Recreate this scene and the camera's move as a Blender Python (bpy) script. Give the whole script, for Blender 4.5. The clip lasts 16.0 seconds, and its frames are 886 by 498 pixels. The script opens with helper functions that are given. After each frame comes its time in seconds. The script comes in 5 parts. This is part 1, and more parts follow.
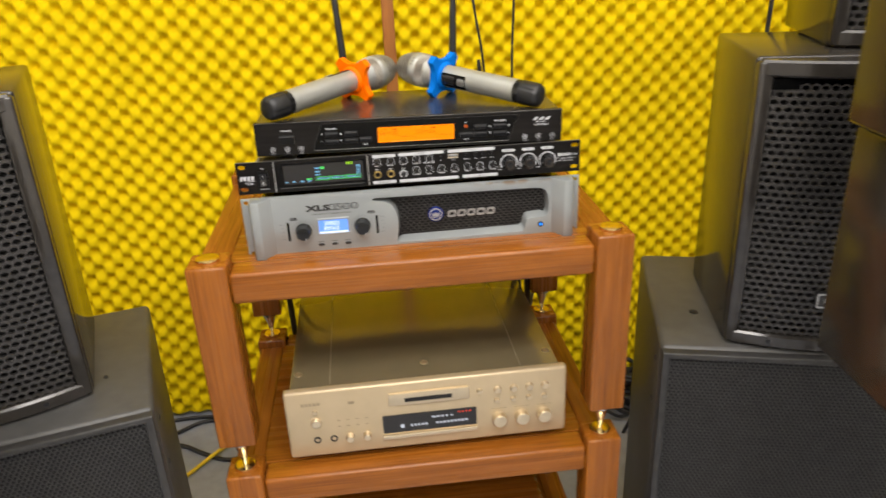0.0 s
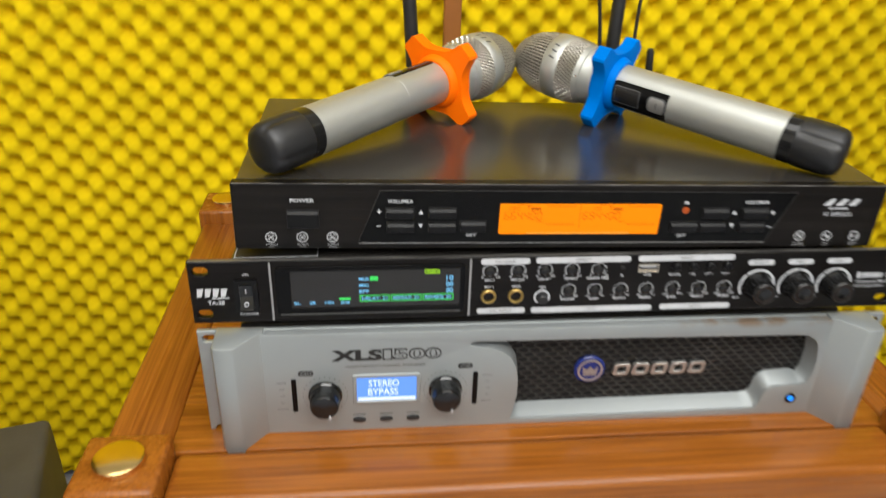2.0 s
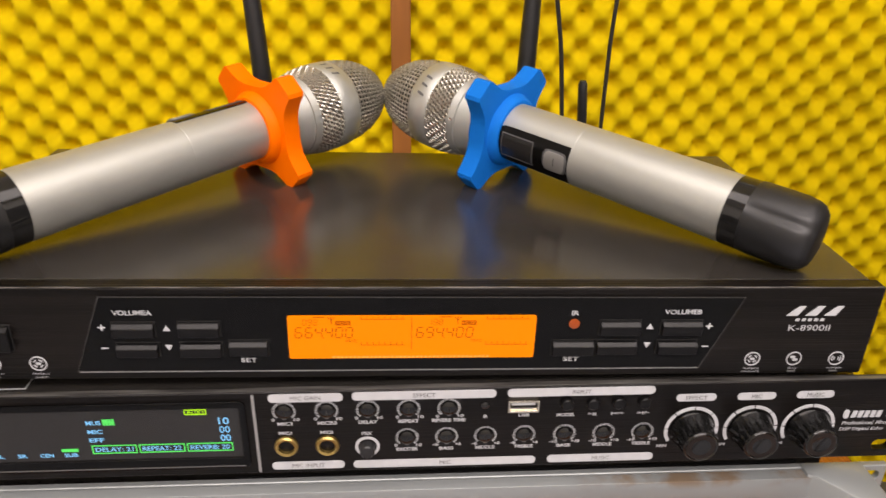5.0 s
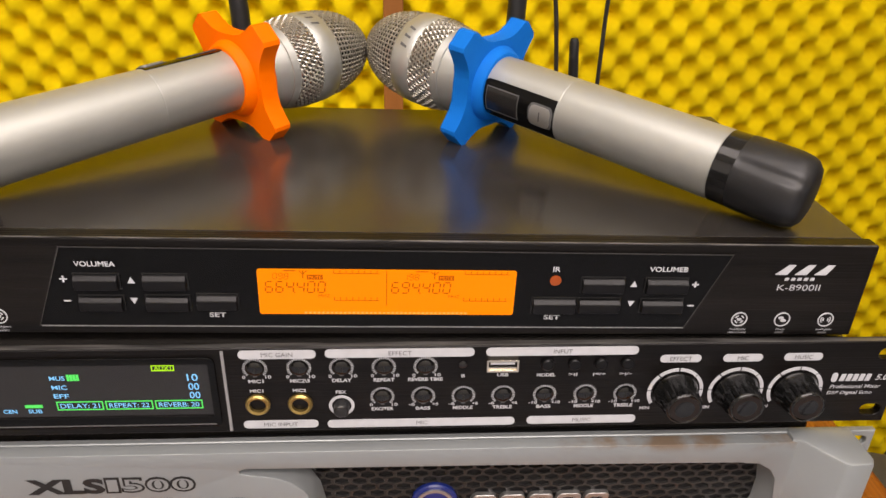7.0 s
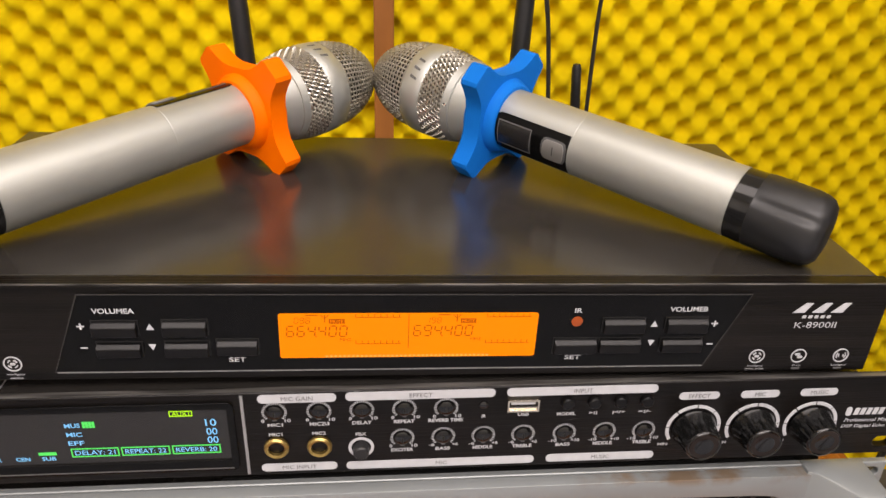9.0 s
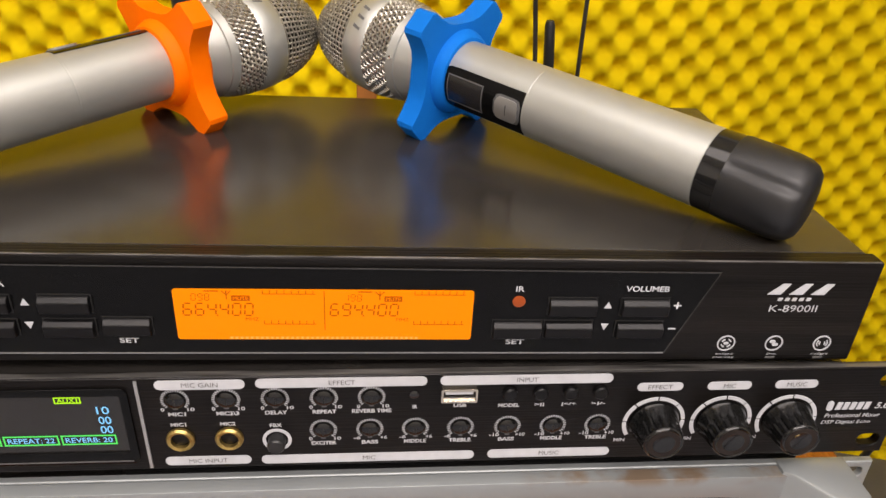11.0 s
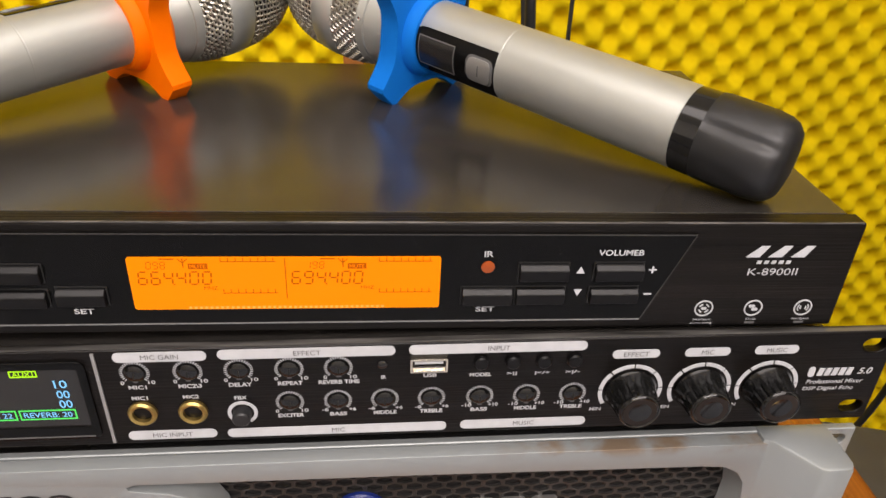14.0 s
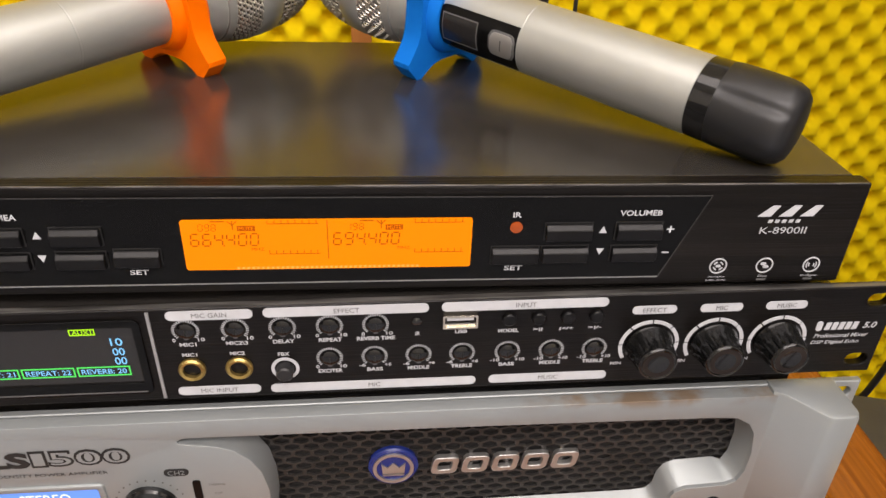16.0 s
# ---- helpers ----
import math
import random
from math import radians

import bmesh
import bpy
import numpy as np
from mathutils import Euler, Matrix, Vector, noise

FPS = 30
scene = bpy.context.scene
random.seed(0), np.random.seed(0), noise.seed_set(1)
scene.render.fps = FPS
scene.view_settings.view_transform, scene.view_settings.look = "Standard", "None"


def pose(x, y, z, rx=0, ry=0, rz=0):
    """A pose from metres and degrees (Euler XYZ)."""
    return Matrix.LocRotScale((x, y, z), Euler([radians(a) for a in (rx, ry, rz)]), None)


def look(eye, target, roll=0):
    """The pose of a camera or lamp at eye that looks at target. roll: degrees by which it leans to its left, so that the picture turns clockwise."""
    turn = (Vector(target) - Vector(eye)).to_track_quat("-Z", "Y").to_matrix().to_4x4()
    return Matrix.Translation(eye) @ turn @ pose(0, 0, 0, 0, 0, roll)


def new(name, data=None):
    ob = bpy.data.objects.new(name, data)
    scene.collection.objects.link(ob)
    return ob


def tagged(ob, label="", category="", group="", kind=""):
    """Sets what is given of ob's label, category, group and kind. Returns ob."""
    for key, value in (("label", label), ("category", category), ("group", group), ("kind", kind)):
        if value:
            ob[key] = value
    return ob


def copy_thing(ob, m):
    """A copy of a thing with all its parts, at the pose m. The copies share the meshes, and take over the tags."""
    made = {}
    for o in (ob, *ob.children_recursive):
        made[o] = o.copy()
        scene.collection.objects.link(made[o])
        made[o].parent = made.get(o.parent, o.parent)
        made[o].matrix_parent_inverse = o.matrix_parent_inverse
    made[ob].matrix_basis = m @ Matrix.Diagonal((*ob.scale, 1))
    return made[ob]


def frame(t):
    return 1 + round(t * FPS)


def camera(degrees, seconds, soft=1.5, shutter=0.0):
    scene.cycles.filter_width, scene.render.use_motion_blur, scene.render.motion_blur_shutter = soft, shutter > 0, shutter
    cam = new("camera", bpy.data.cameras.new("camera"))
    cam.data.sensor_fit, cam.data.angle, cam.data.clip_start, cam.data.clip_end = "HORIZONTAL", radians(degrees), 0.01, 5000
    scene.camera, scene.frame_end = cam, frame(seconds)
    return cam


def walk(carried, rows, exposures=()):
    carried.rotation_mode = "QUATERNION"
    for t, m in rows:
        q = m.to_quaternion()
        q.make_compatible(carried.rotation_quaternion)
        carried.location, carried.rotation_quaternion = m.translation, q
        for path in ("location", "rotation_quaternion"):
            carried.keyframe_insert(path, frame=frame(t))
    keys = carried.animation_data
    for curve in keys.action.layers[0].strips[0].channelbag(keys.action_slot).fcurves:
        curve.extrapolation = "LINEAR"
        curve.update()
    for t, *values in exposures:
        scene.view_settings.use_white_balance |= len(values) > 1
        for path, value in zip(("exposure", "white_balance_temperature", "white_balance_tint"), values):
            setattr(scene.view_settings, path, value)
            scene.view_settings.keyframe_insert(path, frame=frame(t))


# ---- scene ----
cam = camera(62.1, 16.0, shutter=0.5)
PATH = [
    (0, (-0.053, -0.991, 1.131), (0.116, 0.832, 0.326), -2.5),
    (0.5, (-0.138, -0.892, 1.121), (0.077, 0.932, 0.33), -2.0),
    (1, (-0.114, -0.701, 1.12), (0.115, 1.107, 0.298), -1.0),
    (1.5, (-0.123, -0.548, 1.086), (0.097, 1.233, 0.203), 0.5),
    (2, (-0.123, -0.415, 1.071), (0.061, 1.345, 0.139), 1.8),
    (2.5, (-0.103, -0.348, 1.07), (0.017, 1.411, 0.126), 2.2),
    (3, (-0.075, -0.306, 1.045), (-0.011, 1.472, 0.133), 1.8),
    (3.5, (-0.039, -0.287, 1.048), (0.028, 1.517, 0.187), 1.6),
    (4, (-0.038, -0.278, 1.058), (0.048, 1.536, 0.22), 1.4),
    (4.5, (-0.014, -0.275, 1.048), (0.09, 1.537, 0.209), 0.9),
    (5, (0.004, -0.265, 1.04), (0.12, 1.535, 0.176), 1.0),
    (5.2, (0.01, -0.264, 1.04), (0.127, 1.529, 0.161), 1.1),
    (7.5, (0.013, -0.258, 1.025), (0.148, 1.509, 0.099), 2.1),
    (8, (0.008, -0.258, 1.03), (0.169, 1.507, 0.104), 2.3),
    (8.5, (-0.001, -0.251, 1.035), (0.173, 1.519, 0.119), 2.2),
    (9, (-0.004, -0.249, 1.04), (0.174, 1.52, 0.124), 2.1),
    (9.5, (-0.007, -0.253, 1.044), (0.181, 1.507, 0.112), 2.4),
    (10, (0.004, -0.246, 1.034), (0.194, 1.506, 0.088), 2.6),
    (10.2, (0.012, -0.238, 1.028), (0.203, 1.511, 0.077), 2.7),
    (12.3, (0.034, -0.209, 1.018), (0.154, 1.519, 0.02), 2.2),
    (12.5, (0.031, -0.207, 1.019), (0.151, 1.52, 0.018), 2.2),
    (13, (0.029, -0.206, 1.021), (0.163, 1.519, 0.019), 2.2),
    (13.5, (0.038, -0.212, 1.018), (0.188, 1.505, 0.004), 2.1),
    (14, (0.041, -0.213, 1.012), (0.211, 1.497, -0.012), 2.1),
    (14.5, (0.039, -0.217, 1.011), (0.211, 1.488, -0.02), 1.8),
    (15, (0.034, -0.226, 1.012), (0.201, 1.473, -0.03), 1.6),
    (15.5, (0.032, -0.231, 1.012), (0.196, 1.468, -0.03), 1.5),
    (16, (0.028, -0.232, 1.012), (0.195, 1.462, -0.038), 1.5),
]
walk(cam, [(t, look(eye, target, roll)) for t, eye, target, roll in PATH],
     exposures=[(0, 0.17, 6650, 12), (1.2, 0.06, 6450, 10), (2.0, -0.02, 6350, 9), (2.8, -0.02, 6450, 9), (4.0, -0.08, 6900, 21), (10.0, -0.08, 6850, 20), (12.5, -0.01, 6800, 19), (16, 0.0, 6800, 19)])

# ---- light and air ----
ZF = -0.13          # floor level
CEIL = 2.45
WALL = 0.86         # plane behind the acoustic foam
world = bpy.data.worlds.new("room_air")
scene.world = world
world.use_nodes = True
world.node_tree.nodes["Background"].inputs[0].default_value = (0.9, 0.95, 1.0, 1)
world.node_tree.nodes["Background"].inputs[1].default_value = 0.12


def area_lamp(name, m, sx, sy, watts, colour):
    d = bpy.data.lights.new(name, "AREA")
    d.shape, d.size, d.size_y, d.energy, d.color = "RECTANGLE", sx, sy, watts, colour
    ob = new(name, d)
    ob.matrix_world = m
    return ob


area_lamp("tube_light_front", pose(0.15, -1.25, CEIL - 0.04), 2.2, 0.60, 54, (1.0, 0.97, 0.93))
area_lamp("tube_light_middle", pose(0.15, -0.25, CEIL - 0.04), 2.2, 0.60, 16, (1.0, 0.97, 0.93))
area_lamp("tube_light_back", pose(0.0, -2.2, CEIL - 0.04), 1.5, 0.22, 22, (1.0, 0.97, 0.93))

# ---- materials ----


def mat(name, colour, rough=0.5, metal=0.0, var=0.0, scale=40.0, stretch=(1, 1, 1), bump=0.0, bscale=200.0, bstretch=(1, 1, 1), coat=0.0, spec=0.5, rvar=0.0, dist=0.001, dark=None, sheen=0.0):
    """A principled surface with two scales of colour variation and fine relief."""
    m = bpy.data.materials.new(name)
    m.use_nodes = True
    n, l = m.node_tree.nodes, m.node_tree.links
    p = n["Principled BSDF"]
    p.inputs["Base Color"].default_value = (*colour, 1)
    p.inputs["Roughness"].default_value = rough
    p.inputs["Metallic"].default_value = metal
    p.inputs["Coat Weight"].default_value = coat
    p.inputs["Coat Roughness"].default_value = 0.2
    p.inputs["Specular IOR Level"].default_value = spec
    p.inputs["Sheen Weight"].default_value = sheen
    tc = n.new("ShaderNodeTexCoord")

    def field(sc, st, detail):
        mp = n.new("ShaderNodeMapping")
        mp.inputs["Scale"].default_value = st
        l.new(tc.outputs["Object"], mp.inputs[0])
        t = n.new("ShaderNodeTexNoise")
        t.inputs["Scale"].default_value = sc
        t.inputs["Detail"].default_value = detail
        l.new(mp.outputs[0], t.inputs["Vector"])
        return t

    if var:
        a, b = field(scale, stretch, 6), field(scale * 0.17, stretch, 2)
        mix = n.new("ShaderNodeMath")
        mix.operation = "MULTIPLY_ADD"
        mix.inputs[1].default_value = 0.65
        l.new(a.outputs["Fac"], mix.inputs[0])
        half = n.new("ShaderNodeMath")
        half.operation = "MULTIPLY"
        half.inputs[1].default_value = 0.35
        l.new(b.outputs["Fac"], half.inputs[0])
        l.new(half.outputs[0], mix.inputs[2])
        r = n.new("ShaderNodeValToRGB")
        lo = dark or tuple(c * (1 - var) for c in colour)
        hi = tuple(min(1, c * (1 + var)) for c in colour)
        r.color_ramp.elements[0].position, r.color_ramp.elements[1].position = 0.36, 0.64
        r.color_ramp.elements[0].color, r.color_ramp.elements[1].color = (*lo, 1), (*hi, 1)
        l.new(mix.outputs[0], r.inputs[0])
        l.new(r.outputs[0], p.inputs["Base Color"])
        if rvar:
            mr = n.new("ShaderNodeMapRange")
            mr.inputs[3].default_value, mr.inputs[4].default_value = rough - rvar, rough + rvar
            l.new(b.outputs["Fac"], mr.inputs[0])
            l.new(mr.outputs[0], p.inputs["Roughness"])
    if bump:
        t = field(bscale, bstretch, 3)
        bn = n.new("ShaderNodeBump")
        bn.inputs["Strength"].default_value = bump
        bn.inputs["Distance"].default_value = dist
        l.new(t.outputs["Fac"], bn.inputs["Height"])
        l.new(bn.outputs[0], p.inputs["Normal"])
    return m


def glow(name, colour, strength, rough=0.15):
    m = mat(name, tuple(c * 0.2 for c in colour), rough)
    p = m.node_tree.nodes["Principled BSDF"]
    p.inputs["Emission Color"].default_value = (*colour, 1)
    p.inputs["Emission Strength"].default_value = strength
    p.inputs["Specular IOR Level"].default_value = 0.1
    return m


FOAM = mat("yellow_foam", (0.78, 0.575, 0.003), 0.95, var=0.08, scale=25, bump=0.25, bscale=900, spec=0.15)
PLASTER = mat("wall_paint", (0.72, 0.70, 0.66), 0.8, var=0.04, scale=3, bump=0.1, bscale=300)
CEILING = mat("ceiling_paint", (0.78, 0.78, 0.76), 0.85, var=0.03, scale=2)
FLOOR = mat("grey_vinyl", (0.33, 0.35, 0.40), 0.45, var=0.12, scale=30, bump=0.05, bscale=300, rvar=0.08)
WOOD_X = mat("stained_wood_lengthwise", (0.275, 0.090, 0.0100), 0.27, var=0.18, scale=430, stretch=(0.022, 1.0, 1.0), bump=0.10, bscale=600, bstretch=(0.03, 1, 1), coat=0.0, spec=0.38, rvar=0.05, dist=0.0006, dark=(0.165, 0.046, 0.0046))
WOOD_Y = mat("stained_wood_depthwise", (0.275, 0.090, 0.0100), 0.27, var=0.18, scale=430, stretch=(1.0, 0.022, 1.0), bump=0.10, bscale=600, bstretch=(1, 0.03, 1), coat=0.0, spec=0.38, rvar=0.05, dist=0.0006, dark=(0.165, 0.046, 0.0046))
WOOD_Z = mat("stained_wood_upright", (0.275, 0.090, 0.0100), 0.27, var=0.18, scale=430, stretch=(1.0, 1.0, 0.022), bump=0.10, bscale=600, bstretch=(1, 1, 0.03), coat=0.0, spec=0.38, rvar=0.05, dist=0.0006, dark=(0.165, 0.046, 0.0046))
TRIMWOOD = mat("wall_strip_wood", (0.36, 0.13, 0.025), 0.5, var=0.2, scale=40, stretch=(1, 1, 0.1))
BRASS = mat("turned_brass", (0.83, 0.62, 0.28), 0.22, 1.0, var=0.06, scale=60, rvar=0.05)
STEEL = mat("polished_steel", (0.75, 0.73, 0.70), 0.2, 1.0)
CASE = mat("black_satin_case", (0.028, 0.0255, 0.023), 0.20, spec=0.66, var=0.15, scale=60, bump=0.06, bscale=1800, rvar=0.04, dist=0.0004)
BRUSHED = mat("black_brushed_aluminium", (0.0042, 0.0032, 0.0027), 0.30, 0.0, var=0.6, scale=160, stretch=(0.03, 1, 1), bump=0.6, bscale=1100, bstretch=(0.015, 1, 1), dist=0.0004, spec=0.20)
RECFRONT = mat("black_brushed_receiver_front", (0.0065, 0.0052, 0.0045), 0.32, 0.0, var=0.6, scale=160, stretch=(0.03, 1, 1), bump=0.6, bscale=1100, bstretch=(0.015, 1, 1), dist=0.0005, spec=0.20)
PALEEDGE = mat("pale_grey_edge", (0.17, 0.165, 0.155), 0.38, 0.6, var=0.5, scale=500, stretch=(0.05, 1, 1), dark=(0.03, 0.028, 0.026))
SCUFF = mat("scratched_black_edge", (0.11, 0.105, 0.10), 0.35, 0.5, var=0.8, scale=900, stretch=(0.06, 1, 1), dark=(0.01, 0.01, 0.01))
ACRYLIC = mat("black_acrylic", (0.003, 0.003, 0.003), 0.2, var=0.1, scale=30, spec=0.15)
KEY = mat("black_key_plastic", (0.004, 0.004, 0.0043), 0.32, var=0.1, scale=80, spec=0.22)
KNOB = mat("black_knob_plastic", (0.005, 0.005, 0.005), 0.15, var=0.15, scale=120)
KNOBFACE = mat("turned_black_metal", (0.030, 0.022, 0.018), 0.30, 0.7, var=0.2, scale=90)
VOID = mat("dark_inside", (0.006, 0.006, 0.006), 0.8)
SILVER = mat("silver_paint", (0.305, 0.330, 0.334), 0.40, 0.45, var=0.05, scale=14, bump=0.03, bscale=1500, rvar=0.04, dist=0.0003)
SILVERFACE = mat("stained_silver_paint", (0.305, 0.330, 0.334), 0.40, 0.45, var=0.05, scale=14, bump=0.03, bscale=1500, rvar=0.04, dist=0.0003)


def stain(m, x0, x1, z0, z1, colour, scale):
    """Brown blotches on a front, between x0 and x1, strongest towards z1."""
    n, l = m.node_tree.nodes, m.node_tree.links
    p = n["Principled BSDF"]
    tc, sp = n.new("ShaderNodeTexCoord"), n.new("ShaderNodeSeparateXYZ")
    l.new(tc.outputs["Object"], sp.inputs[0])
    nz = n.new("ShaderNodeTexNoise")
    nz.inputs["Scale"].default_value, nz.inputs["Detail"].default_value = scale, 4
    l.new(tc.outputs["Object"], nz.inputs["Vector"])
    last = None
    for src, a, b, top in ((sp.outputs["X"], x0, x0 + 0.03, 1), (sp.outputs["X"], x1, x1 - 0.02, 1), (sp.outputs["Z"], z0, z1, 1), (nz.outputs["Fac"], 0.50, 0.66, 0.85)):
        mr = n.new("ShaderNodeMapRange")
        mr.interpolation_type = "SMOOTHSTEP"
        for i, v in ((1, a), (2, b), (3, 0), (4, top)):
            mr.inputs[i].default_value = v
        l.new(src, mr.inputs[0])
        if last is None:
            last = mr.outputs[0]
        else:
            mu = n.new("ShaderNodeMath")
            mu.operation = "MULTIPLY"
            l.new(last, mu.inputs[0])
            l.new(mr.outputs[0], mu.inputs[1])
            last = mu.outputs[0]
    old = p.inputs["Base Color"].links[0].from_socket
    mx = n.new("ShaderNodeMixRGB")
    l.new(last, mx.inputs[0])
    l.new(old, mx.inputs[1])
    mx.inputs[2].default_value = (*colour, 1)
    l.new(mx.outputs[0], p.inputs["Base Color"])


stain(SILVERFACE, 0.08, 0.215, 0.0765, 0.0835, (0.22, 0.14, 0.075), 42)
PERF = mat("grey_steel_mesh", (0.055, 0.053, 0.051), 0.45, 0.6, var=0.3, scale=40)
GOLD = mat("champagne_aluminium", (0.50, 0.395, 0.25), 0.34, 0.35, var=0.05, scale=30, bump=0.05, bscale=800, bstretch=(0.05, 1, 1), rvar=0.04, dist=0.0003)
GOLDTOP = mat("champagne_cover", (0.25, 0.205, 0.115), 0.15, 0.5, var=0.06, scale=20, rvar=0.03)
GOLDBRIGHT = mat("bright_champagne_trim", (0.66, 0.55, 0.38), 0.32, 0.85, var=0.05, scale=90)
FAINT = mat("faint_brown_print", (0.27, 0.21, 0.13), 0.5)
MICBODY = mat("champagne_silver_paint", (0.475, 0.485, 0.455), 0.45, 0.74, var=0.04, scale=30, bump=0.02, bscale=2500, coat=0.05, rvar=0.03, dist=0.0002)
WIRE = mat("nickel_wire", (0.50, 0.48, 0.43), 0.36, 1.0, var=0.1, scale=90)
INNER = mat("grey_windscreen_foam", (0.022, 0.019, 0.016), 0.9, var=0.3, scale=400)
RUBBER = mat("dark_grey_soft_plastic", (0.011, 0.0112, 0.012), 0.42, var=0.12, scale=50, bump=0.03, bscale=900)
GLOSS = mat("gloss_black_band", (0.01, 0.01, 0.01), 0.08)
ORANGE = mat("orange_silicone", (1.0, 0.165, 0.0), 0.5, var=0.04, scale=30, spec=0.1)
BLUE = mat("blue_silicone", (0.0, 0.150, 0.58), 0.5, var=0.04, scale=30, spec=0.04)
PAINT = mat("black_textured_paint", (0.027, 0.024, 0.021), 0.15, spec=0.6, var=0.2, scale=50, bump=0.05, bscale=420, dist=0.0008, rvar=0.05)
SUBPAINT = mat("charcoal_cabinet_paint", (0.064, 0.063, 0.061), 0.44, var=0.15, scale=40, bump=0.25, bscale=500, dist=0.0008, rvar=0.05)
GRILLE = mat("black_grille_steel", (0.048, 0.045, 0.043), 0.34, 0.4, var=0.2, scale=60)
SUBGRILLE = mat("matt_black_grille_steel", (0.034, 0.033, 0.032), 0.45, 0.2, var=0.2, scale=60)
CLOTH = mat("grille_backing", (0.012, 0.012, 0.012), 0.9, var=0.3, scale=200)
CABLE = mat("black_cable", (0.018, 0.018, 0.019), 0.42, var=0.2, scale=60)
CABLEGREY = mat("grey_cable", (0.30, 0.30, 0.30), 0.5)
CABLEYELLOW = mat("yellow_cable", (0.85, 0.60, 0.02), 0.45)
WHITE = mat("white_print", (0.50, 0.515, 0.54), 0.5, var=0.06, scale=200)
GREYPRINT = mat("grey_print", (0.10, 0.10, 0.10), 0.5)
BLACKPRINT = mat("black_print", (0.012, 0.012, 0.012), 0.5)
LCD = glow("amber_lcd", (1.0, 0.25, 0.0), 1.0, 0.45)
LCDINK = glow("amber_lcd_ink", (0.55, 0.095, 0.0), 0.75, 0.4)
SCREEN = mat("dark_display_glass", (0.015, 0.014, 0.0135), 0.24)
CYAN = glow("cyan_pixels", (0.22, 0.62, 1.0), 0.9)
GREEN = glow("green_pixels", (0.08, 0.85, 0.15), 0.85)
LIME = glow("lime_pixels", (0.45, 0.95, 0.02), 0.9)
BLUELCD = glow("blue_lcd", (0.16, 0.36, 1.0), 0.95)
DIMPIX = glow("dim_pale_pixels", (0.70, 0.75, 0.85), 0.55)
CHROME = mat("polished_chrome_edge", (0.16, 0.155, 0.15), 0.14, 1.0)
USBSHELL = mat("nickel_shell", (0.62, 0.56, 0.46), 0.25, 1.0)
PALEPIX = glow("pale_pixels", (0.80, 0.90, 1.0), 1.1)
BLUELED = glow("blue_led", (0.02, 0.25, 1.0), 1.6)
REDLED = mat("red_ir_window", (0.32, 0.055, 0.004), 0.2)
PALEAMBER = glow("pale_amber_dots", (1.0, 0.50, 0.10), 0.9)
JACK = mat("dull_brass", (0.42, 0.30, 0.10), 0.35, 0.9, var=0.2, scale=300)
EDGE = mat("edge_glint_grey", (0.055, 0.053, 0.05), 0.35, 0.4)
NAVY = mat("navy_enamel", (0.012, 0.025, 0.16), 0.25)
BADGE = mat("satin_nickel_badge", (0.46, 0.455, 0.44), 0.3, 0.8)
REDPIX = glow("red_pixels", (1.0, 0.06, 0.03), 0.7)

# ---- building helpers ----


def thing(name, m, label, category, group="", kind=""):
    ob = new(name)
    ob.empty_display_size = 0.02
    ob.matrix_world = m
    return tagged(ob, label, category, group, kind)


def part(name, bm, material, parent=None, label="", smooth=False):
    me = bpy.data.meshes.new(name)
    if smooth is not False:
        ang = radians(smooth)
        for f in bm.faces:
            f.smooth = True
        for e in bm.edges:
            if len(e.link_faces) == 2 and e.calc_face_angle(0) > ang:
                e.smooth = False
    bm.to_mesh(me)
    bm.free()
    me.materials.append(material)
    ob = new(name, me)
    ob.parent = parent
    return tagged(ob, label)


def setting(name, bm, material, label, category, kind="structure", smooth=False):
    return tagged(part(name, bm, material, None, "", smooth), label, category, "", kind)


def box(x0, x1, y0, y1, z0, z1, bevel=0.0, seg=2, bm=None):
    bm = bm or bmesh.new()
    m = Matrix.LocRotScale(((x0 + x1) / 2, (y0 + y1) / 2, (z0 + z1) / 2), None, (x1 - x0, y1 - y0, z1 - z0))
    r = bmesh.ops.create_cube(bm, size=1, matrix=m)
    if bevel:
        es = {e for v in r["verts"] for e in v.link_edges}
        bmesh.ops.bevel(bm, geom=list(es), offset=bevel, segments=seg, profile=0.5, affect="EDGES")
    return bm


def lathe(profile, axis="X", seg=40, bm=None, centre=(0, 0, 0), arc=None):
    """Turns (along, radius) pairs round an axis through centre."""
    bm = bm or bmesh.new()
    rings = []
    full = arc is None
    a0, a1 = arc or (0, 2 * math.pi)
    for s, r in profile:
        ring = []
        for k in range(seg if full else seg + 1):
            a = a0 + (a1 - a0) * k / seg
            u, v = r * math.cos(a), r * math.sin(a)
            p = {"X": (s, u, v), "Y": (v, s, u), "Z": (u, v, s)}[axis]
            ring.append(bm.verts.new(Vector(p) + Vector(centre)))
        rings.append(ring)
    for a, b in zip(rings, rings[1:]):
        for k in range(seg):
            j = (k + 1) % len(a)
            bm.faces.new((a[k], a[j], b[j], b[k]))
    if full:
        bm.faces.new(list(reversed(rings[0])))
        bm.faces.new(rings[-1])
    bmesh.ops.recalc_face_normals(bm, faces=bm.faces)
    return bm


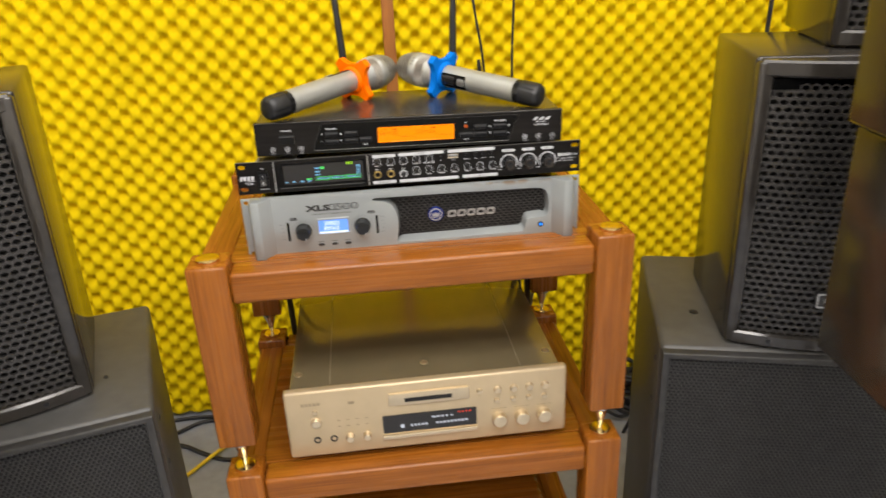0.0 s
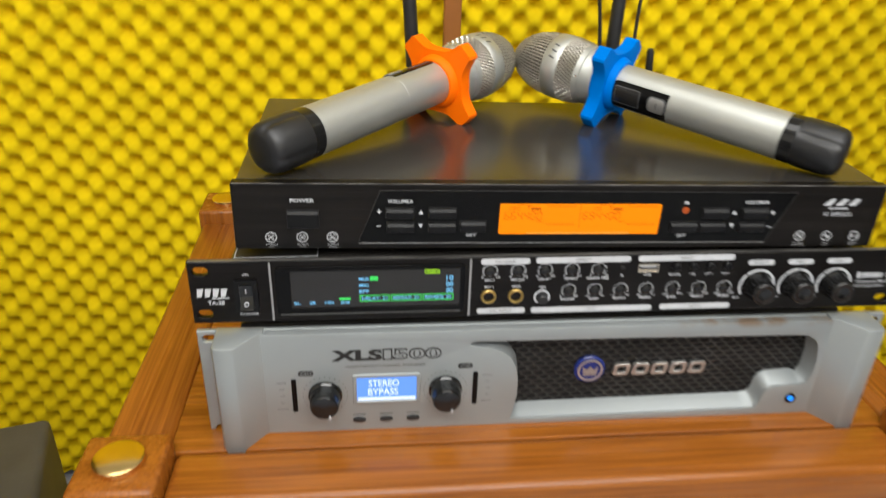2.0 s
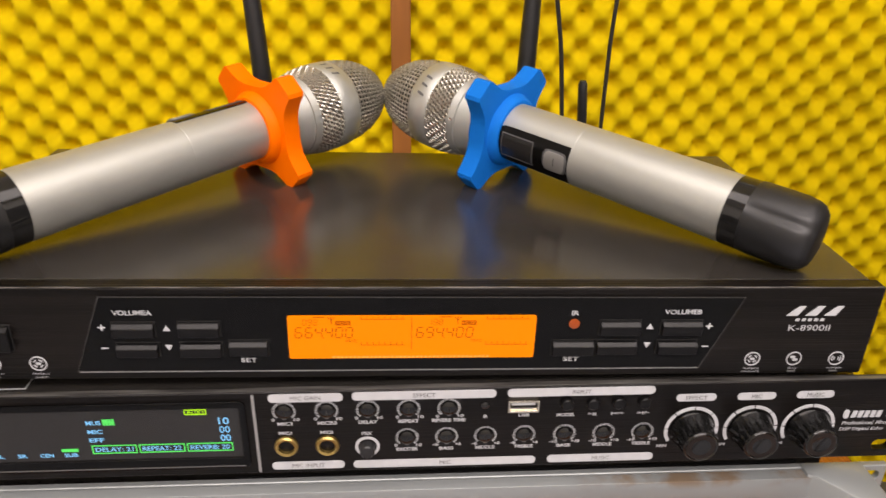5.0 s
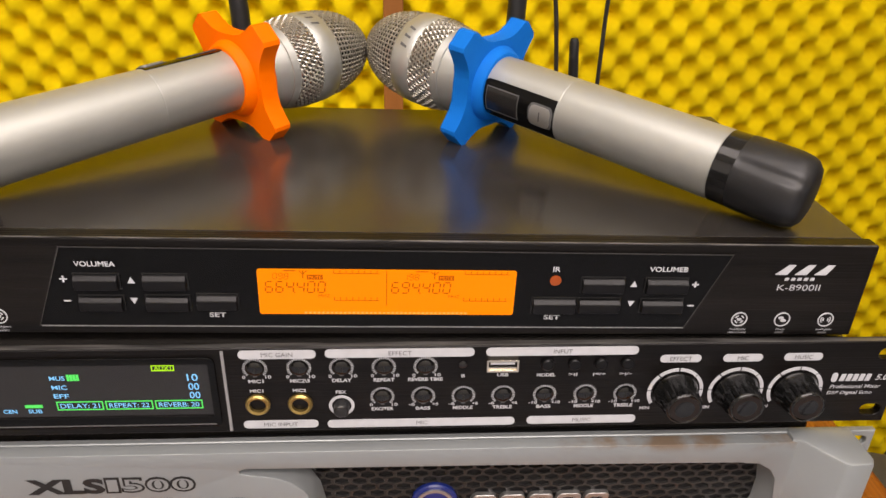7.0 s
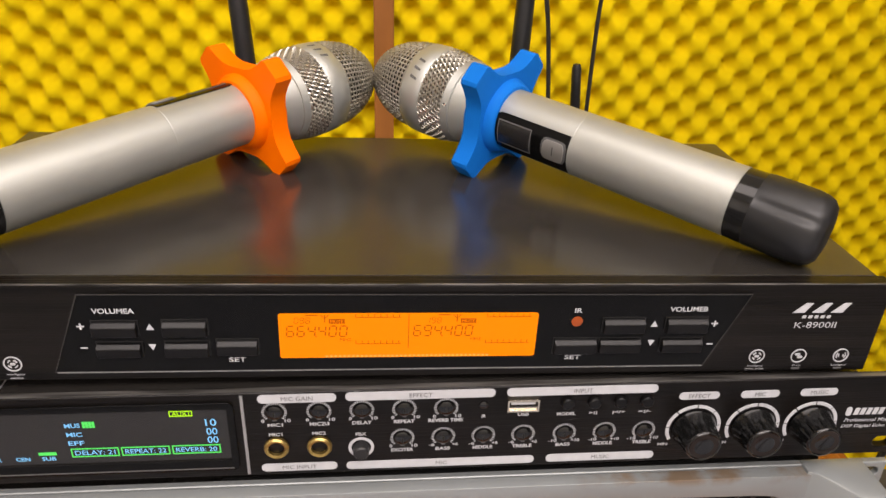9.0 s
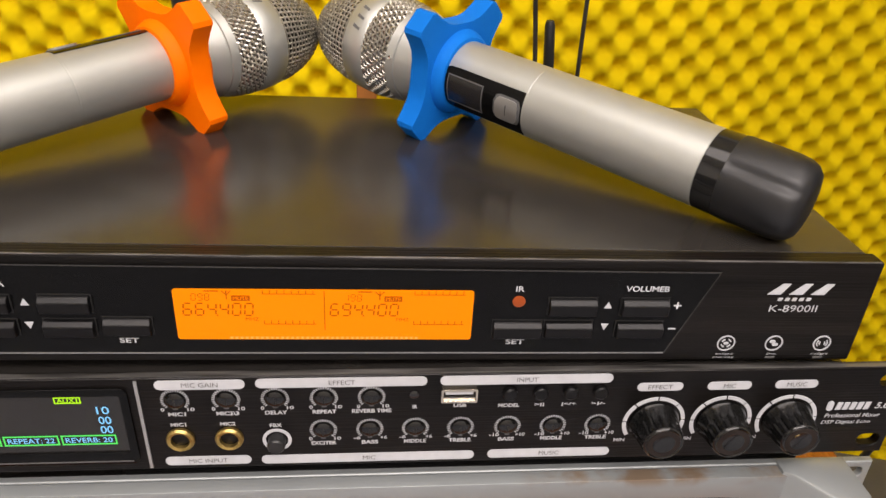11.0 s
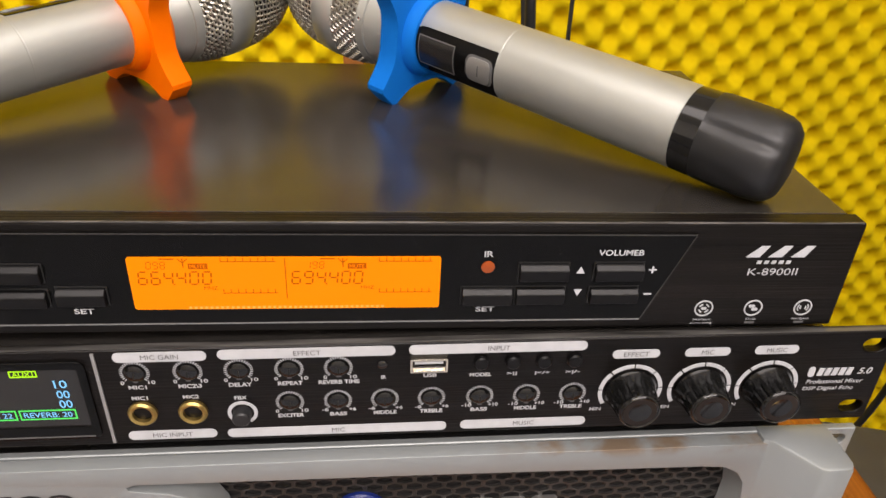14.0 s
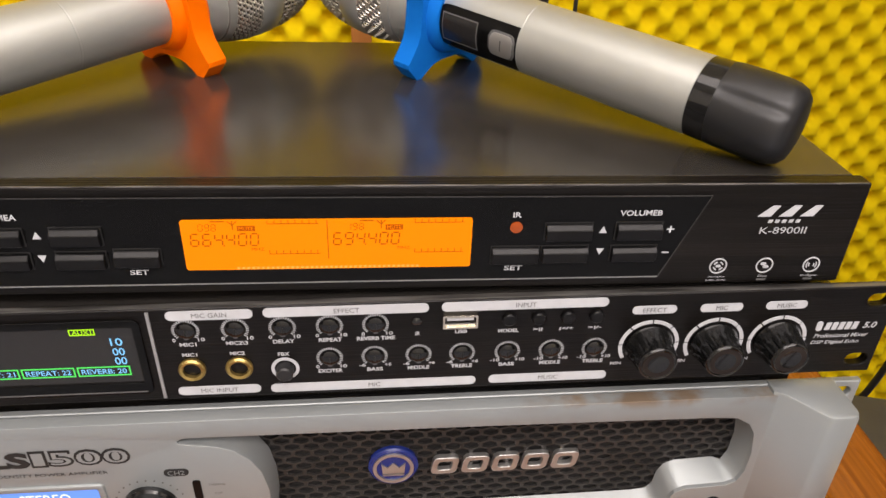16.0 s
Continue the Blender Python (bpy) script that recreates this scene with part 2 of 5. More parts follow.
def tube(points, r, seg=8, bm=None, steps=6):
    """A round cable along a smooth line through points."""
    bm = bm or bmesh.new()
    P = [Vector(p) for p in points]
    Q = [2 * P[0] - P[1]] + P + [2 * P[-1] - P[-2]]
    line = []
    for i in range(1, len(Q) - 2):
        for k in range(steps):
            t = k / steps
            a, b, c, d = Q[i - 1], Q[i], Q[i + 1], Q[i + 2]
            line.append(0.5 * ((2 * b) + (c - a) * t + (2 * a - 5 * b + 4 * c - d) * t * t + (3 * b - a - 3 * c + d) * t ** 3))
    line.append(P[-1])
    rings = []
    for i, p in enumerate(line):
        d = (line[min(i + 1, len(line) - 1)] - line[max(i - 1, 0)]).normalized()
        u = d.cross(Vector((0.31, 0.2, 0.93))).normalized()
        v = d.cross(u)
        rings.append([bm.verts.new(p + r * (math.cos(2 * math.pi * k / seg) * u + math.sin(2 * math.pi * k / seg) * v)) for k in range(seg)])
    for a, b in zip(rings, rings[1:]):
        for k in range(seg):
            bm.faces.new((a[k], a[(k + 1) % seg], b[(k + 1) % seg], b[k]))
    bm.faces.new(rings[0])
    bm.faces.new(rings[-1])
    bmesh.ops.recalc_face_normals(bm, faces=bm.faces)
    return bm


def plate(outline, y0, y1, holes=(), bevel=0.0, bm=None):
    """A plate in the x-z plane, from y0 (front) to y1 (back), with holes through it."""
    bm = bm or bmesh.new()
    edges = []
    for loop in (outline, *holes):
        vs = [bm.verts.new((x, y0, z)) for x, z in loop]
        edges += [bm.edges.new((vs[i], vs[(i + 1) % len(vs)])) for i in range(len(vs))]
    r = bmesh.ops.triangle_fill(bm, use_beauty=True, edges=edges, normal=(0, -1, 0))
    faces = [f for f in r["geom"] if isinstance(f, bmesh.types.BMFace)]
    rim = set(edges)
    ex = bmesh.ops.extrude_face_region(bm, geom=faces, use_keep_orig=True)
    bmesh.ops.translate(bm, verts=[v for v in ex["geom"] if isinstance(v, bmesh.types.BMVert)], vec=(0, y1 - y0, 0))
    bmesh.ops.recalc_face_normals(bm, faces=bm.faces)
    if bevel:
        bmesh.ops.bevel(bm, geom=[e for e in rim if e.is_valid], offset=bevel, segments=3, profile=0.5, affect="EDGES", clamp_overlap=True)
    return bm


def rounded(x0, x1, z0, z1, r, n=5):
    pts = []
    for cx, cz, a in ((x1 - r, z1 - r, 0), (x0 + r, z1 - r, 90), (x0 + r, z0 + r, 180), (x1 - r, z0 + r, 270)):
        pts += [(cx + r * math.cos(radians(a + 90 * k / n)), cz + r * math.sin(radians(a + 90 * k / n))) for k in range(n + 1)]
    return pts


def circle(x, z, r, n=20):
    return [(x + r * math.cos(2 * math.pi * k / n), z + r * math.sin(2 * math.pi * k / n)) for k in range(n)]


def arc_band(x, z, r0, r1, a0, a1, y0, y1, n=24, bm=None):
    """A flat curved band in the x-z plane, printed or raised, from angle a0 to a1 in degrees."""
    ang = [radians(a0 + (a1 - a0) * k / n) for k in range(n + 1)]
    out = [(x + r1 * math.cos(a), z + r1 * math.sin(a)) for a in ang] + [(x + r0 * math.cos(a), z + r0 * math.sin(a)) for a in reversed(ang)]
    return plate(out, y0, y1, bm=bm)


def words(text, x, z, width, y, material, parent, height=0.0, bold=0.0, align="CENTER", shear=0.0, deep=0.00015, name="lettering"):
    """Raised print on a front that faces -y: fitted to a width, and to a height where one is given."""
    cu = bpy.data.curves.new(name, "FONT")
    cu.body, cu.size, cu.extrude, cu.offset, cu.shear, cu.resolution_u = text, 1.0, 0.0, bold, shear, 3
    tmp = bpy.data.objects.new(name, cu)
    me = bpy.data.meshes.new_from_object(tmp)
    bpy.data.objects.remove(tmp)
    co = np.array([v.co[:] for v in me.vertices])
    lo, hi = co.min(axis=0), co.max(axis=0)
    k = width / (hi[0] - lo[0])
    kz = height / (hi[1] - lo[1]) if height else k
    x0 = x - width / 2 if align == "CENTER" else x
    for v in me.vertices:
        v.co = (x0 + (v.co.x - lo[0]) * k, y, z + (v.co.y - (lo[1] + hi[1]) / 2) * kz)
    bm = bmesh.new()
    bm.from_mesh(me)
    bpy.data.meshes.remove(me)
    bmesh.ops.recalc_face_normals(bm, faces=bm.faces)
    if bm.faces and sum(f.normal.y for f in bm.faces) > 0:
        bmesh.ops.reverse_faces(bm, faces=bm.faces)
    return part(name, bm, material, parent)


def hex_sheet(x0, x1, z0, z1, px, pz, hole, depth_at, thick=0.0008, bm=None, squash=1.0):
    """A perforated sheet: staggered six-sided cells, each a ring round its hole; depth_at(x, z) gives y."""
    bm = bm or bmesh.new()
    row = 0
    z = z0
    while z <= z1:
        x = x0 + (px / 2 if row % 2 else 0)
        while x <= x1:
            rings = []
            for kx, kz, back in ((px / 2, pz * 2 / 3, 0), (hole * px / 2, hole * pz * 2 / 3 * squash, 0), (hole * px / 2 * 0.94, hole * pz * 2 / 3 * squash * 0.94, thick)):
                ring = []
                for k in range(6):
                    a = radians(30 + 60 * k)
                    vx, vz = x + kx * math.cos(a) / math.cos(radians(30)), z + kz * math.sin(a)
                    ring.append(bm.verts.new((vx, depth_at(vx, vz) + back, vz)))
                rings.append(ring)
            for a, b in zip(rings, rings[1:]):
                for k in range(6):
                    bm.faces.new((a[k], b[k], b[(k + 1) % 6], a[(k + 1) % 6]))
            x += px
        z += pz
        row += 1
    for f in bm.faces:
        f.smooth = False
    return bm


# ---- room ----


def foam_sheet(x0, x1, z0, z1, y, amp=0.0150, p=0.05, step=0.0045):
    nx, nz = int(round((x1 - x0) / step)), int(round((z1 - z0) / step))
    xs, zs = np.linspace(x0, x1, nx + 1), np.linspace(z0, z1, nz + 1)
    X, Z = np.meshgrid(xs, zs)
    wob = 0.003 * np.sin(3.1 * X + 1.7 * Z) + 0.002 * np.sin(7.3 * Z - 2.2 * X)
    lap = np.where(X < 0.008, 0.0095, 0.0012)      # two sheets meet behind the wooden strip
    H = np.cos(2 * np.pi * (X + lap + wob) / p) * np.cos(2 * np.pi * (Z + 0.0075 + 1.3 * wob) / p)
    U = (1 - H) / 2
    Y = y - amp + 2 * amp * U ** 1.8
    V = np.stack([X.ravel(), Y.ravel(), Z.ravel()], 1)
    i = np.arange(nx * nz)
    a = (i // nx) * (nx + 1) + i % nx
    F = np.stack([a, a + 1, a + nx + 2, a + nx + 1], 1)
    me = bpy.data.meshes.new("foam")
    me.from_pydata(V.tolist(), [], F.tolist())
    me.polygons.foreach_set("use_smooth", np.ones(len(F), dtype=bool))
    me.materials.append(FOAM)
    return me


foam = new("acoustic_foam", foam_sheet(-1.85, 1.20, ZF + 0.015, 2.0, WALL - 0.03))
tagged(foam, "yellow egg-crate acoustic foam covering the wall", "acoustic foam", "", "structure")
setting("wall_north", box(-1.9, 1.6, WALL, WALL + 0.12, ZF, CEIL), PLASTER, "plain pale wall behind the yellow foam", "wall")
setting("wall_south", box(-1.9, 1.6, -2.72, -2.6, ZF, CEIL), PLASTER, "plain pale painted wall", "wall")
setting("wall_west", box(-2.02, -1.9, -2.72, WALL + 0.12, ZF, CEIL), PLASTER, "plain pale painted wall", "wall")
setting("wall_east", box(1.6, 1.72, -2.72, WALL + 0.12, ZF, CEIL), PLASTER, "plain pale painted wall", "wall")
setting("floor", box(-2.02, 1.72, -2.72, WALL + 0.12, ZF - 0.08, ZF), FLOOR, "smooth blue-grey floor", "floor")
setting("ceiling", box(-2.02, 1.72, -2.72, WALL + 0.12, CEIL, CEIL + 0.08), CEILING, "plain white ceiling", "ceiling")
setting("trim", box(-0.006, 0.022, WALL - 0.062, WALL - 0.044, 0.4, 2.0, 0.002), TRIMWOOD, "slim brown wooden strip on the foam wall", "trim strip")

# ---- hi-fi rack ----
RX, RY = 0.283, 0.205      # half spans between post centres
RC = (-0.0055, 0.160)       # middle of the rack in plan
rack = thing("equipment_rack", pose(RC[0], RC[1], ZF), "brown stained wooden three-tier equipment rack with brass feet", "equipment rack")


def up(z):
    return z - ZF


def turned_disc(x, y, z):
    return lathe([(z, 0.0155), (z + 0.002, 0.0165), (z + 0.0045, 0.016), (z + 0.0058, 0.0135), (z + 0.006, 0.001)], "Z", 32, None, (x, y, 0))


def spike(x, y, z0, z1):
    h = z1 - z0
    return lathe([(z0, 0.0025), (z0 + 0.35 * h, 0.006), (z0 + 0.75 * h, 0.0125), (z0 + 0.8 * h, 0.0145), (z1, 0.0145)], "Z", 20, None, (x, y, 0))


TIERS = ((0.428, 0.724), (0.075, 0.371), (-0.105, 0.018))
for ti, (z0, z1) in enumerate(TIERS):
    for sx in (-1, 1):
        for sy in (-1, 1):
            x, y = sx * RX, sy * RY
            post = part("post", box(x - 0.0275, x + 0.0275, y - 0.0275, y + 0.0275, up(z0), up(z1), 0.004, 3), WOOD_Z, rack, smooth=50)
            part("brass_disc", turned_disc(x, y, up(z1)), BRASS, post, "turned brass disc", smooth=40)
            part("spike", spike(x, y, up(z0) - (0.051 if ti < 2 else up(z0)), up(z0)), STEEL, post, "polished metal spike foot", smooth=40)
    top = z1 - 0.014
    for sy in (-1, 1):
        y = sy * RY
        part("crossbeam", box(-RX + 0.0277, RX - 0.0277, y - 0.023, y + 0.023, up(top - 0.046), up(top), 0.006, 4), WOOD_X, rack, smooth=50)
    for sx in (-1, 1):
        x = sx * RX
        part("side_rail", box(x - 0.023, x + 0.023, -RY + 0.0277, RY - 0.0277, up(top - 0.046), up(top), 0.004, 3), WOOD_Y, rack, smooth=50)
    part("shelf", box(-RX + 0.0232, RX - 0.0232, -RY + 0.0232, RY - 0.0232, up(top - 0.020), up(top - 0.001), 0.001), WOOD_X, rack)
SHELF = TIERS[0][1] - 0.015
SHELF2 = TIERS[1][1] - 0.015

# ---- loudspeakers ----


def hull(front_w, back_w, depth, h, bevel):
    """A cabinet, wide in front and narrower behind; origin at the middle of its front's foot."""
    bm = bmesh.new()
    a, b = front_w / 2, back_w / 2
    lo = [bm.verts.new(p) for p in ((-a, 0, 0), (a, 0, 0), (b, depth, 0), (-b, depth, 0))]
    hi = [bm.verts.new((v.co.x, v.co.y, h)) for v in lo]
    bm.faces.new(list(reversed(lo)))
    bm.faces.new(hi)
    for i in range(4):
        bm.faces.new((lo[i], lo[(i + 1) % 4], hi[(i + 1) % 4], hi[i]))
    bmesh.ops.bevel(bm, geom=list(bm.edges), offset=bevel, segments=3, profile=0.5, affect="EDGES")
    return bm


def screw_cup(x, y, z, r=0.008, axis="Z"):
    return lathe([(-0.001, r), (0.0012, r), (0.0014, r * 0.7), (0.0004, r * 0.55), (0.0004, r * 0.05)], axis, 16, None, (x, y, z))


def loudspeaker(m, label, H=0.43):
    W, D = 0.31, 0.23
    t = thing("loudspeaker", m, label, "loudspeaker", "stacked loudspeakers")
    part("cabinet", hull(W, W * 0.98, D, H, 0.005), PAINT, t, smooth=50)

    def bow(x, z):
        return -0.030 * (1 - (x / (W / 2)) ** 2) - 0.006

    # bowed front frame: two rails and two stiles
    for z0, z1 in ((0.002, 0.024), (H - 0.024, H - 0.002)):
        bm = bmesh.new()
        prev = None
        for k in range(17):
            x = -W / 2 + 0.006 + (W - 0.012) * k / 16
            y = bow(x, 0) - 0.006
            ring = [bm.verts.new(p) for p in ((x, y + 0.003, z0), (x, y, z0 + 0.003), (x, y, z1 - 0.003), (x, y + 0.003, z1), (x, 0.012, z1), (x, 0.012, z0))]
            if prev:
                for i in range(6):
                    bm.faces.new((prev[i], ring[i], ring[(i + 1) % 6], prev[(i + 1) % 6]))
            else:
                bm.faces.new(ring)
            prev = ring
        bm.faces.new(list(reversed(prev)))
        bmesh.ops.recalc_face_normals(bm, faces=bm.faces)
        part("front_rail", bm, PAINT, t, smooth=40)
    for s in (-1, 1):
        x = s * (W / 2 - 0.011)
        part("front_stile", box(x - 0.010, x + 0.010, -0.016, 0.010, 0.004, H - 0.004, 0.004), PAINT, t, smooth=50)
    g = part("grille", hex_sheet(-W / 2 + 0.02, W / 2 - 0.02, 0.022, H - 0.03, 0.0116, 0.0100, 0.80, lambda x, z: bow(x, z) + 0.003, 0.0040, squash=0.74), GRILLE, t, "black perforated steel grille")
    part("grille_backing", plate([(-W / 2 + 0.02, 0.012), (W / 2 - 0.02, 0.012), (W / 2 - 0.02, H - 0.012), (-W / 2 + 0.02, H - 0.012)], -0.004, -0.002), CLOTH, t, "dark cloth behind the grille")
    b = part("badge", plate(rounded(-0.040, 0.040, 0.076, 0.099, 0.003), bow(0, 0) - 0.003, bow(0, 0) + 0.004, bevel=0.0005), BLACKPRINT, t, "black name plate with a pale rim")
    part("badge_rim", plate(rounded(-0.040, 0.040, 0.076, 0.099, 0.003), bow(0, 0) - 0.0042, bow(0, 0) - 0.003, holes=[rounded(-0.0378, 0.0378, 0.0782, 0.0968, 0.002)]), BADGE, b)
    part("badge_mark", arc_band(-0.024, 0.0875, 0.0040, 0.0062, 40, 320, bow(0, 0) - 0.0038, bow(0, 0) - 0.003), BADGE, b)
    for i in range(4):
        part("badge_mark", plate([(-0.014 + i * 0.012, 0.0835), (-0.006 + i * 0.012, 0.0835), (-0.005 + i * 0.012, 0.0905), (-0.013 + i * 0.012, 0.0905)], bow(0, 0) - 0.0038, bow(0, 0) - 0.003), BADGE, b)
    for s in (-1, 1):
        part("screw", screw_cup(s * 0.095, bow(0.095, 0) - 0.0065, 0.013, 0.0035, "Y"), RUBBER, t)
    part("rigging_point", screw_cup(0.0, D * 0.4, H, 0.009), RUBBER, t, "threaded rigging point")
    part("strip", box(-W / 2 + 0.02, W / 2 - 0.02, -0.02, 0.0, H - 0.040, H - 0.026), ACRYLIC, t, "dark strip above the grille")
    return t


def subwoofer(m, label):
    W, D, H = 0.50, 0.345, 0.525 - ZF
    t = thing("subwoofer", m, label, "subwoofer", "subwoofers on the floor")
    part("cabinet", box(-W / 2, W / 2, 0, D, 0, H, 0.008, 3), SUBPAINT, t, smooth=50)
    part("front_frame", plate([(-W / 2 + 0.002, 0.004), (W / 2 - 0.002, 0.004), (W / 2 - 0.002, H - 0.004), (-W / 2 + 0.002, H - 0.004)], -0.014, 0.004, holes=[[(-W / 2 + 0.014, 0.014), (W / 2 - 0.014, 0.014), (W / 2 - 0.014, H - 0.014), (-W / 2 + 0.014, H - 0.014)]], bevel=0.003), SUBGRILLE, t, smooth=40)
    part("grille", hex_sheet(-W / 2 + 0.014, W / 2 - 0.014, 0.014, H - 0.014, 0.0072, 0.0058, 0.70, lambda x, z: -0.006 + 0.0 * x, 0.0015), SUBGRILLE, t, "black perforated steel grille")
    part("grille_backing", plate([(-W / 2 + 0.012, 0.012), (W / 2 - 0.012, 0.012), (W / 2 - 0.012, H - 0.012), (-W / 2 + 0.012, H - 0.012)], -0.0036, -0.0006), CLOTH, t, "dark cloth behind the grille")
    for s in (-1, 1):
        for z in (H - 0.05, H - 0.13):
            part("screw", lathe([(-0.001, 0.006), (0.0015, 0.005), (0.002, 0.001)] if s > 0 else [(0.001, 0.006), (-0.0015, 0.005), (-0.002, 0.001)], "X", 12, None, (s * W / 2, 0.05, z)), RUBBER, t)
    part("pole_socket", screw_cup(-W / 2 + 0.065, 0.115, H, 0.007), RUBBER, t, "recessed pole socket")
    part("pole_socket", screw_cup(W / 2 - 0.065, 0.115, H, 0.004), RUBBER, t, "recessed pole socket")
    return t


def on_edge(corner, turn, half, left):
    """Pose whose front foot corner (left or right) stands at corner, turned about z."""
    m = Matrix.Rotation(radians(turn), 4, "Z")
    off = m @ Vector((half if left else -half, 0, 0))
    return Matrix.Translation(Vector(corner) + off) @ m


SUBTOP = 0.525
sub_a = subwoofer(on_edge((0.364, -0.055, ZF), -15, 0.25, True), "charcoal black subwoofer cabinet on the floor under a loudspeaker")
copy_thing(sub_a, on_edge((-0.389, -0.090, ZF), 15, 0.25, False))
spk_a = loudspeaker(on_edge((0.463, -0.048, SUBTOP), -12, 0.155, True), "black loudspeaker with bowed steel grille on a subwoofer")
loudspeaker(on_edge((-0.487, -0.029, SUBTOP), 16.5, 0.155, False), "black loudspeaker with bowed steel grille on a subwoofer", 0.441)
tagged(copy_thing(spk_a, on_edge((0.584, -0.005, SUBTOP + 0.43), -15, 0.155, True)), "black loudspeaker stacked on another loudspeaker")
setting("wall_panel", box(1.21, 1.60, WALL - 0.05, WALL - 0.002, ZF, CEIL - 0.01), mat("dark_brown_panel", (0.035, 0.025, 0.018), 0.5, var=0.2, scale=20), "dark brown panel beside the foam", "wall panel")

# ---- power amplifier on the top shelf ----
AZ = SHELF + 0.0
A0 = 0.7035
amp = thing("power_amplifier", pose(0, 0, AZ), "silver rack power amplifier with mesh vent on the wooden shelf", "power amplifier")


def za(z):
    return z - AZ


part("chassis", box(-0.215, 0.215, 0.012, 0.205, za(A0 + 0.003), za(0.7900), 0.002), CASE, amp, "black sheet-metal chassis")
for x in (-0.17, 0.17):
    for y in (0.05, 0.17):
        part("foot", lathe([(0.0, 0.010), (za(A0) + 0.004, 0.011)], "Z", 16, None, (x, y, 0)), RUBBER, amp)
ear_holes = [rounded(s * 0.2335 - 0.0045, s * 0.2335 + 0.0045, za(z) - 0.0028, za(z) + 0.0028, 0.0027) for s in (-1, 1) for z in (A0 + 0.0062, 0.7925 - 0.0062)]
part("rack_plate", plate([(-0.2413, za(A0)), (0.2413, za(A0)), (0.2413, za(0.7925)), (-0.2413, za(0.7925))], 0.001, 0.004, holes=ear_holes + [[(-0.198, za(0.711)), (0.198, za(0.711)), (0.198, za(0.785)), (-0.198, za(0.785))]], bevel=0.0006), SILVER, amp, "silver rack ears with slots")
OPEN = [(-0.0560, 0.7822), (0.06, 0.7815), (0.174, 0.7800), (0.184, 0.7790), (0.1905, 0.7750), (0.1940, 0.7690), (0.1960, 0.7560), (0.1955, 0.7440), (0.1930, 0.7375), (0.1880, 0.7352), (0.1690, 0.7342), (0.1640, 0.7318), (0.1615, 0.7270), (0.1605, 0.7190), (0.1575, 0.7152), (0.1500, 0.7142), (-0.0200, 0.7128), (-0.0275, 0.7138), (-0.0255, 0.7230), (-0.0238, 0.7350), (-0.0240, 0.7480), (-0.0262, 0.7600), (-0.0305, 0.7680), (-0.0365, 0.7735), (-0.0440, 0.7765), (-0.0530, 0.7778), (-0.0585, 0.7790), (-0.0592, 0.7808)]
face = part("front_panel", plate(rounded(-0.2285, 0.2285, za(A0 + 0.004), za(0.7918), 0.003), -0.0055, 0.0005, holes=[[(x, za(z)) for x, z in reversed(OPEN)]], bevel=0.0028), SILVERFACE, amp, smooth=35)
# sloping wall of the vent recess
bm = bmesh.new()
n = len(OPEN)
cx = 0.06
outer = [bm.verts.new((x, -0.0035, za(z))) for x, z in OPEN]
inner = [bm.verts.new((x + (cx - x) * 0.022, 0.0073, za(z + (0.0060 if z < 0.7372 and x > -0.0225 else 0.0005 if z > 0.777 else 0.0015)))) for x, z in OPEN]
for i in range(n):
    bm.faces.new((outer[i], outer[(i + 1) % n], inner[(i + 1) % n], inner[i]))
part("vent_surround", bm, SILVER, amp, smooth=40)
part("vent_mesh", hex_sheet(-0.066, 0.200, za(0.711), za(0.786), 0.0086, 0.0041, 0.80, lambda x, z: 0.0077, 0.0012), PERF, amp, "dark grey perforated metal mesh")
part("vent_inside", box(-0.076, 0.200, 0.0098, 0.0112, za(0.711), za(0.788)), VOID, amp, "dark inside behind the mesh")
for s in (-1, 1):
    prof = [(0.2287, 0.004), (0.2287, -0.0185), (0.2270, -0.0215), (0.2240, -0.0225), (0.2160, -0.0225), (0.2135, -0.0215), (0.2010, -0.0062), (0.1975, -0.0046), (0.1975, 0.004)]
    bm = bmesh.new()
    rings = [[bm.verts.new((s * x, y, za(z))) for x, y in prof] for z in (A0 - 0.0005, 0.7935)]
    k = len(prof)
    for i in range(k):
        bm.faces.new((rings[0][i], rings[0][(i + 1) % k], rings[1][(i + 1) % k], rings[1][i]))
    bm.faces.new(rings[0])
    bm.faces.new(list(reversed(rings[1])))
    bmesh.ops.recalc_face_normals(bm, faces=bm.faces)
    bmesh.ops.bevel(bm, geom=[e for e in bm.edges if abs(e.verts[0].co.z - e.verts[1].co.z) < 1e-5], offset=0.0016, segments=2, profile=0.5, affect="EDGES")
    part("handle", bm, SILVER, amp, "silver moulded end handle", smooth=30)
FY = -0.0055


def amp_knob(x, z):
    k = part("knob", lathe([(FY + 0.0008, 0.0118), (FY - 0.002, 0.0116), (FY - 0.003, 0.0106), (FY - 0.013, 0.0098), (FY - 0.0148, 0.0088), (FY - 0.0152, 0.001)], "Y", 32, None, (x, 0, za(z))), KNOB, amp, "round black level knob", smooth=35)
    part("knob_mark", box(x + 0.003, x + 0.0042, FY - 0.0156, FY - 0.0135, za(z) - 0.0092, za(z) - 0.0060), WHITE, k)
    for i in range(21):
        a = radians(225 - 270 * i / 20)
        px_, pz_ = x + 0.0152 * math.cos(a), za(z) + 0.0152 * math.sin(a)
        part("dial_dot", plate(circle(px_, pz_, 0.00045, 6), FY - 0.00018, FY), GREYPRINT, k)


